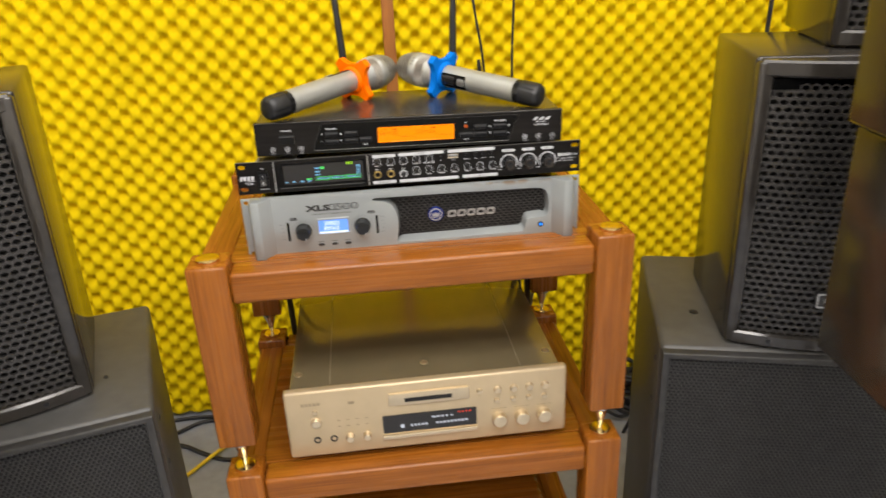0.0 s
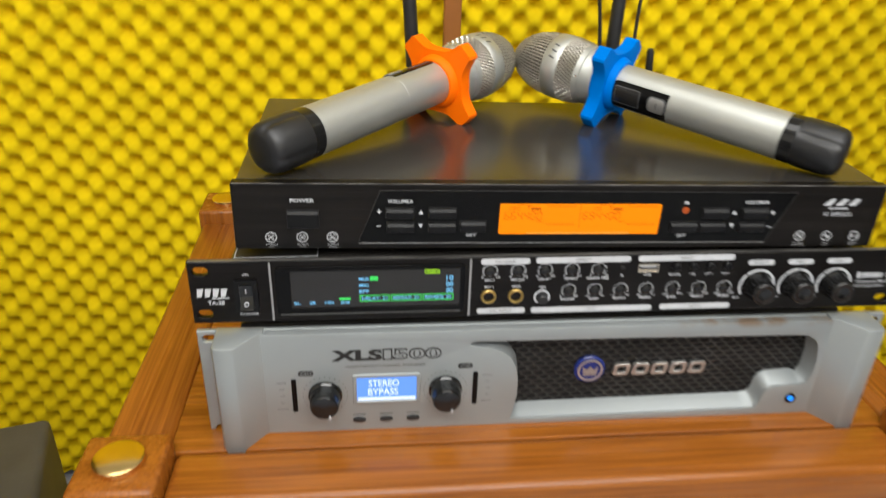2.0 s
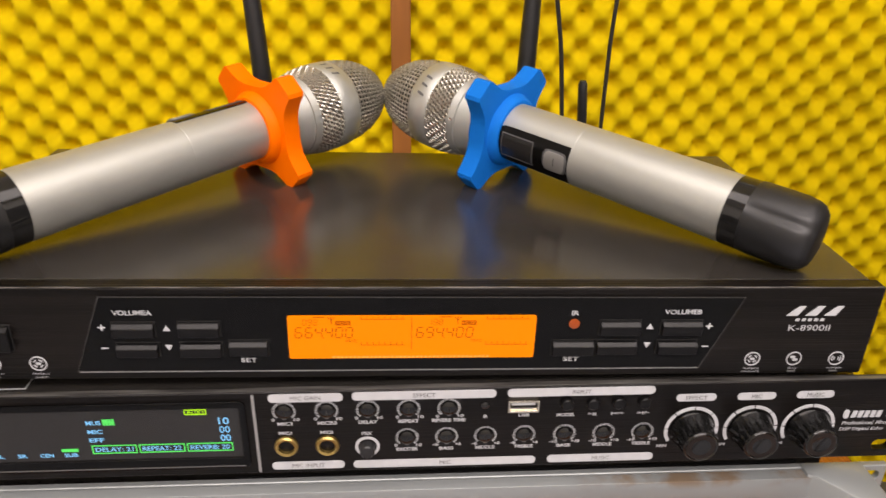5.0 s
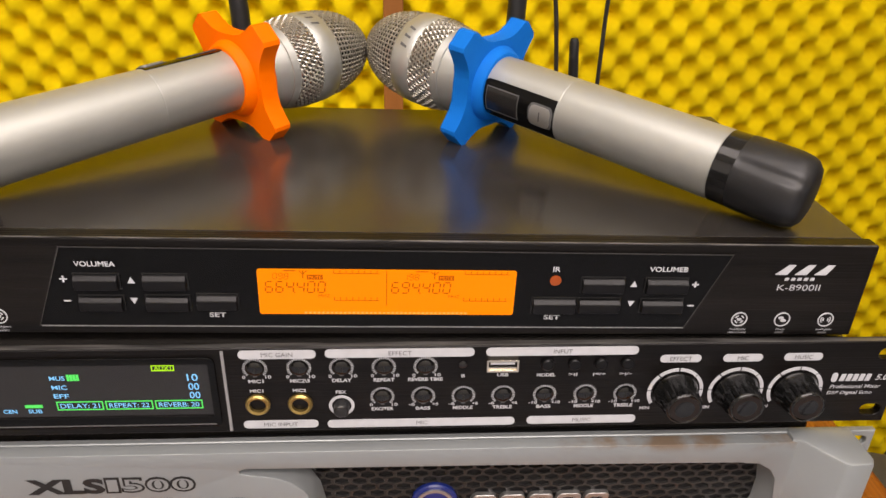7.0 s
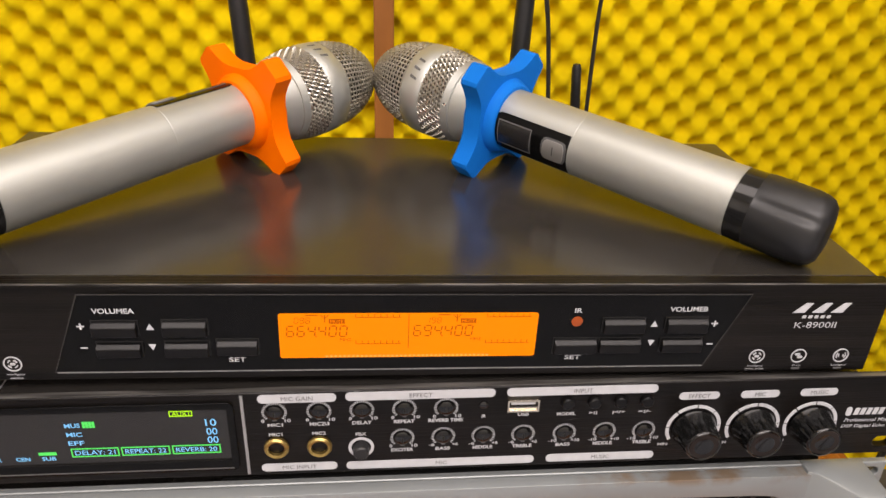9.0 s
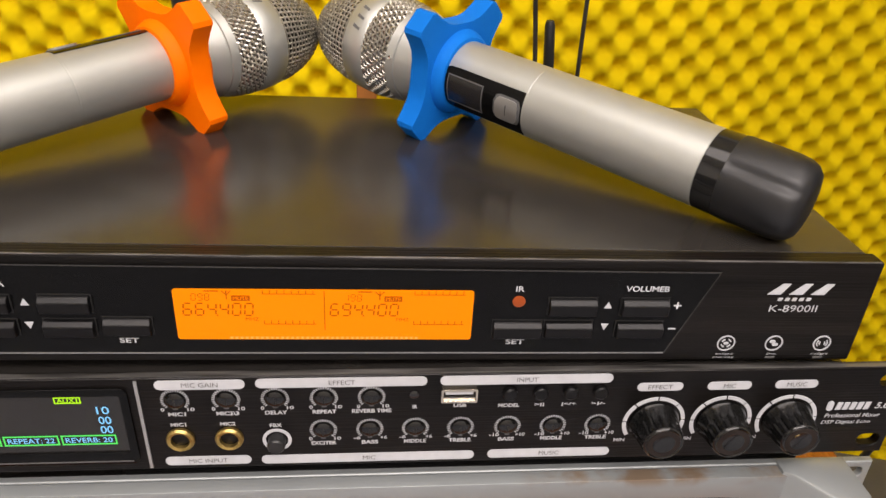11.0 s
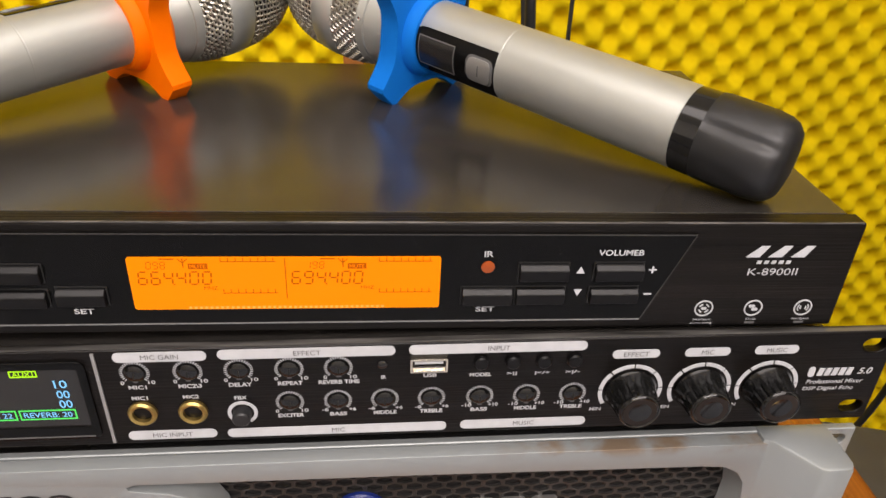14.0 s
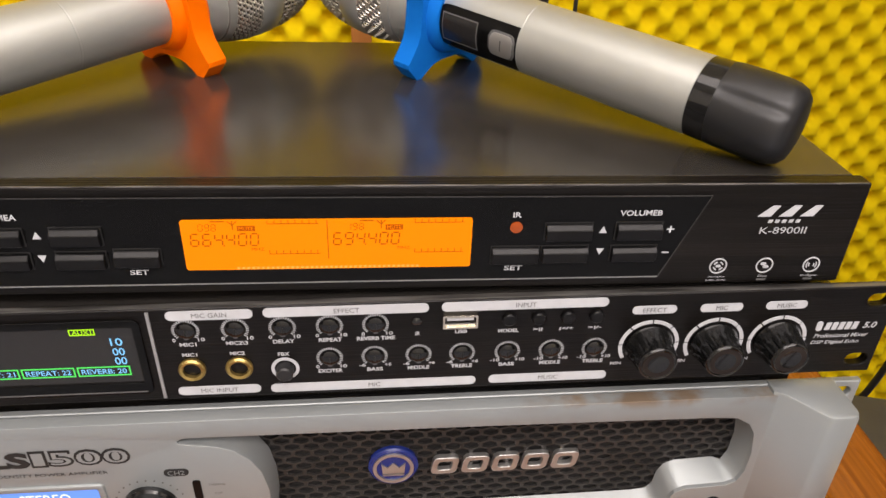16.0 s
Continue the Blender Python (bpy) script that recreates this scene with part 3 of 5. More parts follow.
amp_knob(-0.159, 0.741)
amp_knob(-0.0755, 0.743)
for x, z0, z1 in ((-0.1800, 0.7275, 0.7555), (-0.0545, 0.7290, 0.7570)):
    s_ = part("led_slot", plate(rounded(x - 0.0017, x + 0.0017, za(z0), za(z1), 0.001), FY - 0.0006, FY + 0.001), ACRYLIC, amp, "narrow dark signal window")
    side = -1 if x < -0.1 else 1
    for i, tx in enumerate(("THERMAL", "CLIP", "-10", "-20", "SIGNAL")):
        words(tx, x + side * 0.0085, za(z1 - 0.003 - i * 0.0056), 0.0075 if len(tx) > 4 else 0.0035, FY - 0.0002, GREYPRINT, amp, height=0.0013)
disp = part("display_frame", plate(rounded(-0.1400, -0.0930, za(0.7325), za(0.7580), 0.002), FY - 0.0012, FY + 0.001, holes=[rounded(-0.1372, -0.0958, za(0.7352), za(0.7553), 0.001)], bevel=0.0006), SILVER, amp, smooth=40)
part("display", plate(rounded(-0.1374, -0.0956, za(0.7350), za(0.7555), 0.001), FY - 0.0003, FY + 0.0006), BLUELCD, disp, "lit blue display")
words("STEREO", -0.1185, za(0.7502), 0.021, FY - 0.0006, PALEPIX, disp, height=0.0058, bold=0.01)
words("BYPASS", -0.1190, za(0.7428), 0.021, FY - 0.0006, PALEPIX, disp, height=0.0058, bold=0.01)
part("display_foot", plate([(-0.1365, za(0.7356)), (-0.0965, za(0.7356)), (-0.0965, za(0.7378)), (-0.1365, za(0.7378))], FY - 0.0006, FY - 0.0003), PALEPIX, disp)
for x in (-0.136, -0.117, -0.098):
    part("button", lathe([(FY + 0.0005, 0.0048), (FY - 0.0012, 0.0046), (FY - 0.0016, 0.003), (FY - 0.0016, 0.0005)], "Y", 20, None, (0, 0, 0)), RUBBER, amp, "small oval dark button", smooth=40).matrix_basis = Matrix.Translation((x, 0, za(0.7185))) @ Matrix.Diagonal((1, 1, 0.42, 1))
    part("button_caption", plate([(x - 0.0045, za(0.7225)), (x + 0.0045, za(0.7225)), (x + 0.0045, za(0.7234)), (x - 0.0045, za(0.7234))], FY - 0.0002, FY), GREYPRINT, amp)
words("XLS", -0.1365, za(0.7740), 0.0345, FY - 0.0003, BLACKPRINT, amp, height=0.0092, bold=0.05)
for tx, x, w in (("1", -0.1158, 0.0068), ("500", -0.0955, 0.0335)):
    num = words(tx, x, za(0.7742), w, FY - 0.0002, BLACKPRINT, amp, height=0.0096, bold=0.045)
    words(tx, x, za(0.7742), w - 0.0022, FY - 0.0004, SILVER, num, height=0.0072, bold=-0.004)
words("HIGH-DENSITY POWER AMPLIFIER", -0.1170, za(0.7648), 0.0545, FY - 0.0002, BLACKPRINT, amp, height=0.0018)
for tx, x, z in (("CH1", -0.1715, 0.7600), ("CH2", -0.0620, 0.7625)):
    c = part("channel_tag", plate(rounded(x - 0.0052, x + 0.0052, za(z) - 0.0021, za(z) + 0.0021, 0.0020), FY - 0.0003, FY + 0.0005), BLACKPRINT, amp)
    words(tx, x, za(z), 0.0070, FY - 0.0005, SILVER, c, height=0.0026)
# round maker's badge and its plain word shapes on the mesh
BX, BZ = 0.0310, za(0.7470)
b = part("round_badge", lathe([(0.0076, 0.0116), (0.0058, 0.0116), (0.0050, 0.0108), (0.0048, 0.0005)], "Y", 40, None, (BX, 0, BZ)), NAVY, amp, "round navy badge with a pale ring", smooth=40)
part("badge_ring", arc_band(BX, BZ, 0.0078, 0.0094, 0, 359.9, 0.0041, 0.0049, 40), BADGE, b)
part("badge_mark", plate([(BX + u, BZ + v) for u, v in ((-0.0050, -0.0030), (0.0050, -0.0030), (0.0055, 0.0030), (0.0027, 0.0005), (0, 0.0035), (-0.0027, 0.0005), (-0.0055, 0.0030))], 0.0041, 0.0049), BADGE, b)
part("badge_mark", box(BX - 0.0050, BX + 0.0050, 0.0041, 0.0049, BZ - 0.0046, BZ - 0.0038), BADGE, b)
for i in range(5):
    x0 = 0.0480 + i * 0.0142
    z0, z1, k_ = za(0.7408), za(0.7512), 0.0018
    part("name_plate_letter", plate([(x + (v - z0) / (z1 - z0) * k_, v) for x, v in rounded(x0, x0 + 0.0122, z0, z1, 0.0026, 4)], 0.0052, 0.0078, holes=[[(x + (v - z0) / (z1 - z0) * k_, v) for x, v in rounded(x0 + 0.0028, x0 + 0.0094, z0 + 0.0026, z1 - 0.0026, 0.0012, 3)]], bevel=0.0004), BADGE, amp, "raised pale metal letter shape")
# power light and its recess
led = part("power_button", lathe([(FY + 0.0008, 0.0042), (FY - 0.0012, 0.0040), (FY - 0.0014, 0.0030), (FY - 0.0006, 0.0026), (FY - 0.0006, 0.0003)], "Y", 20, None, (0.1840, 0, za(0.7235))), KEY, amp, "small round power button", smooth=40)
part("power_light", plate(circle(0.1840, za(0.7235), 0.0022, 12), FY - 0.0013, FY - 0.0006), BLUELED, led, "glowing blue light")

# ---- karaoke mixer on the amplifier ----
MZ = 0.7925
mixer = thing("karaoke_mixer", pose(0, 0, MZ + 0.0005), "black brushed rack karaoke mixer with colour display", "audio mixer")


def zm(z):
    return z - MZ - 0.0005


part("chassis", box(-0.215, 0.215, 0.004, 0.19, zm(0.8005), zm(0.8425), 0.001), CASE, mixer, "black sheet-metal chassis")
for x in (-0.18, 0.18):
    for y in (0.03, 0.16):
        part("foot", lathe([(0.0, 0.009), (zm(0.8005) + 0.001, 0.010)], "Z", 16, None, (x, y, 0)), RUBBER, mixer)
mh = [rounded(s * 0.2335 - 0.0050, s * 0.2335 + 0.0050, zm(z) - 0.0031, zm(z) + 0.0031, 0.0030) for s in (-1, 1) for z in (0.8062, 0.8378)]
part("front_panel", plate([(-0.2413, zm(0.7992)), (0.2413, zm(0.7992)), (0.2413, zm(0.8446)), (-0.2413, zm(0.8446))], 0.0, 0.004, holes=mh, bevel=0.0007), BRUSHED, mixer, "black brushed aluminium front with rack slots")
MY = 0.0
# streaky grey strip, paler than the front below it
part("top_edge", box(-0.2405, 0.2405, 0.0006, 0.0036, zm(0.8446), zm(0.84475)), PALEEDGE, mixer, "paler grey upper edge of the front")
for x in (-0.1900, -0.0610):
    part("divider", box(x - 0.0006, x + 0.0006, MY - 0.0006, MY + 0.0005, zm(0.8005), zm(0.8435)), BADGE, mixer, "thin bright vertical line")
part("display_bezel", plate(rounded(-0.1868, -0.0645, zm(0.8035), zm(0.8405), 0.003), MY - 0.0010, MY + 0.0005, holes=[rounded(-0.1775, -0.0675, zm(0.8095), zm(0.8372), 0.001)], bevel=0.0006), ACRYLIC, mixer, smooth=40)
# glint on the bezel, laid on as a grey strip
part("bezel_glint", box(-0.1850, -0.0670, MY - 0.0012, MY - 0.0008, zm(0.8048), zm(0.8053)), GREYPRINT, mixer, "painted glint along the foot of the bezel")
scr = part("display", plate([(-0.1775, zm(0.8095)), (-0.0675, zm(0.8095)), (-0.0675, zm(0.8372)), (-0.1775, zm(0.8372))], MY - 0.0003, MY + 0.0005), SCREEN, mixer, "dark display with cyan and green figures")
SY = MY - 0.0006
for tx, x in (("SL", -0.1740), ("SR", -0.1640), ("CEN", -0.1535), ("SUB", -0.1430)):
    words(tx, x, zm(0.8132), 0.0042 if len(tx) < 3 else 0.0058, SY, CYAN, scr, height=0.0021, bold=0.02)
part("level_bar", plate([(-0.1468, zm(0.8150)), (-0.1395, zm(0.8150)), (-0.1395, zm(0.8166)), (-0.1468, zm(0.8166))], SY, SY + 0.0002), GREEN, scr)
for i in range(4):
    x0 = -0.1265 + 0.0013 * i
    part("level_block", plate([(x0, zm(0.8292)), (x0 + 0.0011, zm(0.8292)), (x0 + 0.0011, zm(0.8324)), (x0, zm(0.8324))], SY, SY + 0.0002), GREEN, scr)
for tx, tv, z in (("MUS", "10", 0.8306), ("MIC", "00", 0.8258), ("EFF", "00", 0.8212)):
    words(tx, -0.1305, zm(z), 0.0064, SY, CYAN, scr, height=0.0023, bold=0.02)
    words(tv, -0.0745, zm(z - 0.0003), 0.0046, SY, CYAN, scr, height=0.0037, bold=0.01)
for tx, x0, x1 in (("DELAY: 21", -0.1335, -0.1140), ("REPEAT: 22", -0.1130, -0.0930), ("REVERB: 20", -0.0920, -0.0718)):
    z0, z1 = zm(0.8135), zm(0.8182)
    part("display_box", plate([(x0, z0), (x1, z0), (x1, z1), (x0, z1)], SY, SY + 0.0002, holes=[[(x0 + 0.0005, z0 + 0.0005), (x1 - 0.0005, z0 + 0.0005), (x1 - 0.0005, z1 - 0.0005), (x0 + 0.0005, z1 - 0.0005)]]), GREEN, scr)
    words(tx, (x0 + x1) / 2, (z0 + z1) / 2, x1 - x0 - 0.003, SY, CYAN, scr, height=0.0025, bold=0.01)
z0, z1 = zm(0.8338), zm(0.8367)
part("display_box", plate([(-0.0910, z0), (-0.0815, z0), (-0.0815, z1), (-0.0910, z1)], SY, SY + 0.0002, holes=[[(-0.0906, z0 + 0.0004), (-0.0819, z0 + 0.0004), (-0.0819, z1 - 0.0004), (-0.0906, z1 - 0.0004)]]), LIME, scr)
words("AUX1", -0.0863, (z0 + z1) / 2, 0.0072, SY, LIME, scr, height=0.0020, bold=0.01)
# power rocker and maker's plain mark
words("ON", -0.2055, zm(0.8352), 0.0040, MY - 0.0002, WHITE, mixer, height=0.0017, bold=0.02)
words("POWER", -0.2050, zm(0.8058), 0.0120, MY - 0.0002, WHITE, mixer, height=0.0019, bold=0.02)
rk = part("rocker_frame", plate(rounded(-0.2130, -0.1985, zm(0.8085), zm(0.8315), 0.001), MY - 0.0020, MY + 0.0005, holes=[rounded(-0.2100, -0.2015, zm(0.8110), zm(0.8285), 0.0006)], bevel=0.0008), KEY, mixer, "black power rocker switch")
bm = bmesh.new()
pr = [(0.8112, -0.0046), (0.8198, -0.0016), (0.8283, -0.0024), (0.8283, 0.002), (0.8112, 0.002)]
ra = [[bm.verts.new((x, MY + y, zm(z))) for z, y in pr] for x in (-0.2098, -0.2017)]
for i in range(5):
    bm.faces.new((ra[0][i], ra[0][(i + 1) % 5], ra[1][(i + 1) % 5], ra[1][i]))
bm.faces.new(ra[0]); bm.faces.new(list(reversed(ra[1])))
bmesh.ops.recalc_face_normals(bm, faces=bm.faces)
part("rocker", bm, KNOB, rk)
part("rocker_mark", box(-0.2060, -0.2056, MY - 0.0026, MY - 0.0018, zm(0.8228), zm(0.8256)), WHITE, rk)
part("rocker_mark", arc_band(-0.2058, zm(0.8152), 0.0012, 0.0015, 0, 359.9, MY - 0.0044, MY - 0.0030, 20), WHITE, rk)
for i in range(4):
    x0 = -0.2372 + i * 0.0050
    part("maker_mark", plate([(x0, zm(0.8192)), (x0 + 0.0028, zm(0.8192)), (x0 + 0.0046, zm(0.8252)), (x0 + 0.0006, zm(0.8252))], MY - 0.0002, MY + 0.0002), WHITE, mixer, "plain white logo shape")
part("maker_line", box(-0.2280, -0.2170, MY - 0.0002, MY + 0.0002, zm(0.8177), zm(0.8184)), WHITE, mixer)
words("TA-38", -0.2255, zm(0.8148), 0.0105, MY - 0.0002, WHITE, mixer, height=0.0030, bold=0.02)


def pill(tx, x0, x1, z, h=0.0044):
    p_ = part("label_bar", plate(rounded(x0, x1, zm(z) - h / 2, zm(z) + h / 2, h * 0.48), MY - 0.0002, MY + 0.0003), WHITE, mixer, "white rounded label bar")
    words(tx, (x0 + x1) / 2, zm(z), len(tx) * 0.00165, MY - 0.0004, GREYPRINT, p_, height=0.0021)


pill("MIC GAIN", -0.0545, -0.0218, 0.8413)
pill("EFFECT", -0.0180, 0.0460, 0.8415)
pill("INPUT", 0.0510, 0.1180, 0.8415)
pill("MIC INPUT", -0.0555, -0.0225, 0.8035)
pill("MIC", -0.0185, 0.0660, 0.8032)
pill("MUSIC", 0.0715, 0.1220, 0.8034)
pill("EFFECT", 0.1283, 0.1468, 0.8368, 0.0040)
pill("MIC", 0.1567, 0.1747, 0.8368, 0.0040)
pill("MUSIC", 0.1845, 0.2022, 0.8370, 0.0040)


def small_knob(x, z, tx, lo, hi, w):
    k = part("trim_knob", lathe([(MY + 0.0005, 0.0037), (MY - 0.0008, 0.0036), (MY - 0.0014, 0.0027), (MY - 0.0014, 0.0003)], "Y", 20, None, (x, 0, zm(z))), KNOB, mixer, "small slotted black trim knob", smooth=40)
    part("knob_slot", box(x - 0.00025, x + 0.00025, MY - 0.0016, MY - 0.0012, zm(z) - 0.0018, zm(z) + 0.0010), VOID, k)
    # highlight at the knob's foot, modelled as a short bright arc
    part("foot_highlight", arc_band(x, zm(z), 0.0030, 0.0040, 255, 285, MY - 0.0010, MY - 0.0004, 6), CHROME, k)
    bm = bmesh.new()
    for i in range(25):
        a = radians(222 - 264 * i / 24)
        c, s = math.cos(a), math.sin(a)
        q = [(x + r * c + o * s, zm(z) + r * s - o * c) for r, o in ((0.0042, -0.00020), (0.0053, -0.00020), (0.0053, 0.00020), (0.0042, 0.00020))]
        bm.faces.new([bm.verts.new((u, MY - 0.0002, v)) for u, v in q])
    part("dial_scale", bm, WHITE, k)
    words(lo, x - 0.0050, zm(z) - 0.0045, 0.0013 * len(lo), MY - 0.0002, WHITE, k, height=0.0017, bold=0.02)
    words(hi, x + 0.0054, zm(z) - 0.0045, 0.0013 * len(hi), MY - 0.0002, WHITE, k, height=0.0017, bold=0.02)
    words(tx, x, zm(z) - 0.0068, w * 1.08, MY - 0.0002, WHITE, k, height=0.0019, bold=0.03)


for x, tx, w in ((-0.0480, "MIC1", 0.0060), (-0.0293, "MIC2\\3", 0.0078), (-0.0112, "DELAY", 0.0078), (0.0070, "REPEAT", 0.0084), (0.0250, "REVERB TIME", 0.0140)):
    small_knob(x, 0.8342, tx, "0", "10", w)
for x, tx, lo, hi, w in ((0.0062, "EXCITER", "0", "10", 0.0090), (0.0242, "BASS", "-6", "+6", 0.0060), (0.0420, "MIDDLE", "-6", "+6", 0.0082), (0.0598, "TREBLE", "-6", "+6", 0.0082), (0.0785, "BASS", "-10", "+10", 0.0060), (0.0968, "MIDDLE", "-10", "+10", 0.0082), (0.1150, "TREBLE", "-10", "+10", 0.0082)):
    small_knob(x, 0.8182, tx, lo, hi, w)
for x, tx in ((-0.0482, "MIC1"), (-0.0298, "MIC2")):
    j = part("jack_socket", lathe([(MY + 0.001, 0.0054), (MY - 0.0012, 0.0054), (MY - 0.0020, 0.0047), (MY - 0.0016, 0.0036), (MY + 0.003, 0.0034), (MY + 0.003, 0.0002)], "Y", 24, None, (x, 0, zm(0.8150))), JACK, mixer, "brass-rimmed jack socket", smooth=40)
    part("jack_hole", plate(circle(x, zm(0.8150), 0.0031, 16), MY + 0.0008, MY + 0.0025), VOID, j)
    words(tx, x, zm(0.8222), 0.0058, MY - 0.0002, WHITE, mixer, height=0.0018, bold=0.03)
fb = part("push_button", lathe([(MY + 0.0005, 0.0036), (MY - 0.0042, 0.0034), (MY - 0.0048, 0.0028), (MY - 0.0048, 0.0003)], "Y", 20, None, (-0.0118, 0, zm(0.8135))), RUBBER, mixer, "round grey push button", smooth=40)
part("button_ring", arc_band(-0.0118, zm(0.8135), 0.0043, 0.0056, -60, 240, MY - 0.0003, MY + 0.0002), WHITE, fb)
words("FBX", -0.0118, zm(0.8210), 0.0046, MY - 0.0002, WHITE, mixer, height=0.0018, bold=0.03)
part("ir_window", lathe([(MY + 0.0005, 0.0020), (MY - 0.0006, 0.0019), (MY - 0.0010, 0.0012), (MY - 0.0011, 0.0002)], "Y", 16, None, (0.0412, 0, zm(0.8352))), GLOSS, mixer, smooth=40)
words("IR", 0.0416, zm(0.8290), 0.0018, MY - 0.0002, WHITE, mixer, height=0.0018, bold=0.03)
us = part("usb_socket", plate(rounded(0.0515, 0.0655, zm(0.8316), zm(0.8380), 0.0005), MY - 0.0016, MY + 0.0006, holes=[rounded(0.0523, 0.0647, zm(0.8325), zm(0.8371), 0.0003)], bevel=0.0003), USBSHELL, mixer, "metal usb socket")
part("usb_tongue", box(0.0532, 0.0638, MY - 0.0008, MY + 0.002, zm(0.8352), zm(0.8366)), WHITE, us)
part("usb_floor", box(0.0524, 0.0646, MY - 0.0009, MY + 0.0004, zm(0.8325), zm(0.8338)), USBSHELL, us)
for x in (0.0556, 0.0614):
    part("usb_spring", box(x - 0.0010, x + 0.0010, MY - 0.0011, MY + 0.0004, zm(0.8338), zm(0.8345)), CHROME, us)
part("usb_inside", box(0.0526, 0.0644, MY - 0.0002, MY + 0.0004, zm(0.8326), zm(0.8370)), VOID, us)
words("USB", 0.0590, zm(0.8293), 0.0050, MY - 0.0002, WHITE, mixer, height=0.0018, bold=0.03)
for x, tx, w in ((0.0782, "MODEL", 0.0080), (0.0902, ">||", 0.0036), (0.1020, "|</+", 0.0054), (0.1138, ">|/-", 0.0054)):
    part("key_button", lathe([(MY + 0.0005, 0.0030), (MY - 0.0014, 0.0029), (MY - 0.0019, 0.0023), (MY - 0.0019, 0.0003)], "Y", 20, None, (x, 0, zm(0.8349))), KEY, mixer, "small round black button", smooth=40)
    words(tx, x, zm(0.8289), w * 1.05, MY - 0.0002, WHITE, mixer, height=0.0018, bold=0.03)


def big_knob(x):
    z = zm(0.8187)
    bm = bmesh.new()
    prof = [(0.0004, 0.0102), (-0.0012, 0.0102), (-0.0020, 0.0098), (-0.0050, 0.0090), (-0.0064, 0.0089), (-0.0114, 0.0083), (-0.0124, 0.0080), (-0.0128, 0.0073)]
    seg = 72
    rings = []
    for s, r in prof:
        ring = []
        for k in range(seg):
            rr = r * (0.93 if k % 4 == 0 and -0.0126 < s < -0.006 else 1.0)
            a = 2 * math.pi * k / seg
            ring.append(bm.verts.new((x + rr * math.cos(a), MY + s, z + rr * math.sin(a))))
        rings.append(ring)
    for a, b_ in zip(rings, rings[1:]):
        for k in range(seg):
            bm.faces.new((a[k], a[(k + 1) % seg], b_[(k + 1) % seg], b_[k]))
    bm.faces.new(rings[-1])
    bmesh.ops.recalc_face_normals(bm, faces=bm.faces)
    kn = part("volume_knob", bm, KNOB, mixer, "large fluted black volume knob", smooth=25)
    part("knob_face", lathe([(MY - 0.0126, 0.0067), (MY - 0.0130, 0.0065), (MY - 0.0127, 0.0002)], "Y", 40, None, (x, 0, z)), KNOBFACE, kn, "dark turned metal cap")
    for a0, a1 in ((-30, 3), (6, 44), (47, 88), (91, 133), (136, 176), (179, 212)):
        part("dial_arc", arc_band(x, z, 0.0112, 0.0128, a0, a1, MY - 0.0003, MY + 0.0002, 12), WHITE, kn)
    words("MIN", x - 0.0128, z - 0.0092, 0.0046, MY - 0.0002, WHITE, kn, height=0.0017, bold=0.02)
    part("knob_rim", lathe([(MY - 0.0122, 0.0080), (MY - 0.0129, 0.0077), (MY - 0.0132, 0.0071), (MY - 0.0129, 0.0066)], "Y", 48, None, (x, 0, z)), KNOB, kn, "thin glossy rim", smooth=50)


for x in (0.1380, 0.1660, 0.1937):
    big_knob(x)
bt = part("wireless_mark", plate(rounded(0.2095, 0.2122, zm(0.8228), zm(0.8278), 0.0013), MY - 0.0003, MY + 0.0002), WHITE, mixer, "small white rounded mark")
for i in range(5):
    x0 = 0.2133 + i * 0.0030
    part("logo_letter", plate([(x0, zm(0.8233)), (x0 + 0.0022, zm(0.8233)), (x0 + 0.0028, zm(0.8270)), (x0 + 0.0006, zm(0.8270))], MY - 0.0003, MY + 0.0002), WHITE, bt)
words("5.0", 0.2333, zm(0.8252), 0.0060, MY - 0.0002, WHITE, mixer, height=0.0032, shear=0.2, bold=0.02)
words("Professional Mixer", 0.2100, zm(0.8202), 0.0240, MY - 0.0002, WHITE, mixer, height=0.0022, align="LEFT", shear=0.15, bold=0.012)
words("DSP Digital Echo", 0.2095, zm(0.8164), 0.0215, MY - 0.0002, WHITE, mixer, height=0.0024, align="LEFT", shear=0.15, bold=0.012)
lf = part("top_leaflet", plate([(-0.205, 0), (-0.152, 0), (-0.152, 0.02), (-0.205, 0.02)], 0, 0.0004), BLACKPRINT, mixer, "thin dark warning label with a pale border")
lf.matrix_basis = pose(-0.008, 0.008, zm(0.8425) + 0.0006, -90)
part("leaflet_border", plate([(-0.205, 0), (-0.152, 0), (-0.152, 0.02), (-0.205, 0.02)], -0.0002, 0, holes=[[(-0.2045, 0.0005), (-0.1525, 0.0005), (-0.1525, 0.0195), (-0.2045, 0.0195)]]), WHITE, lf)

# ---- wireless microphone receiver on the mixer ----
RZ = 0.844
rec = thing("microphone_receiver", pose(0.0, 0.0, RZ, 0, 0.85, 0), "black wireless microphone receiver with amber display", "wireless receiver")
RT, RB = 0.8930 - RZ, 0.8482 - RZ
RXL, RXR = -0.2105, 0.2145


def zr(z):
    return z - RZ + 0.0006


part("cover", box(RXL + 0.002, RXR - 0.002, 0.0125, 0.186, RB + 0.001, RT - 0.0006, 0.0012), CASE, rec, "black satin sheet-metal cover")
part("front_panel", box(RXL, RXR, 0.0045, 0.0125, RB, RT, 0.0009), RECFRONT, rec, "black brushed aluminium front")
# scuffs along the edge, and its highlight painted in as a paler strip
part("worn_edge_highlight", box(RXL + 0.001, RXR - 0.001, 0.0047, 0.0056, RT - 0.0006, RT + 0.00015, 0.0003), SCUFF, rec, "scuffed top edge with its highlight painted in")
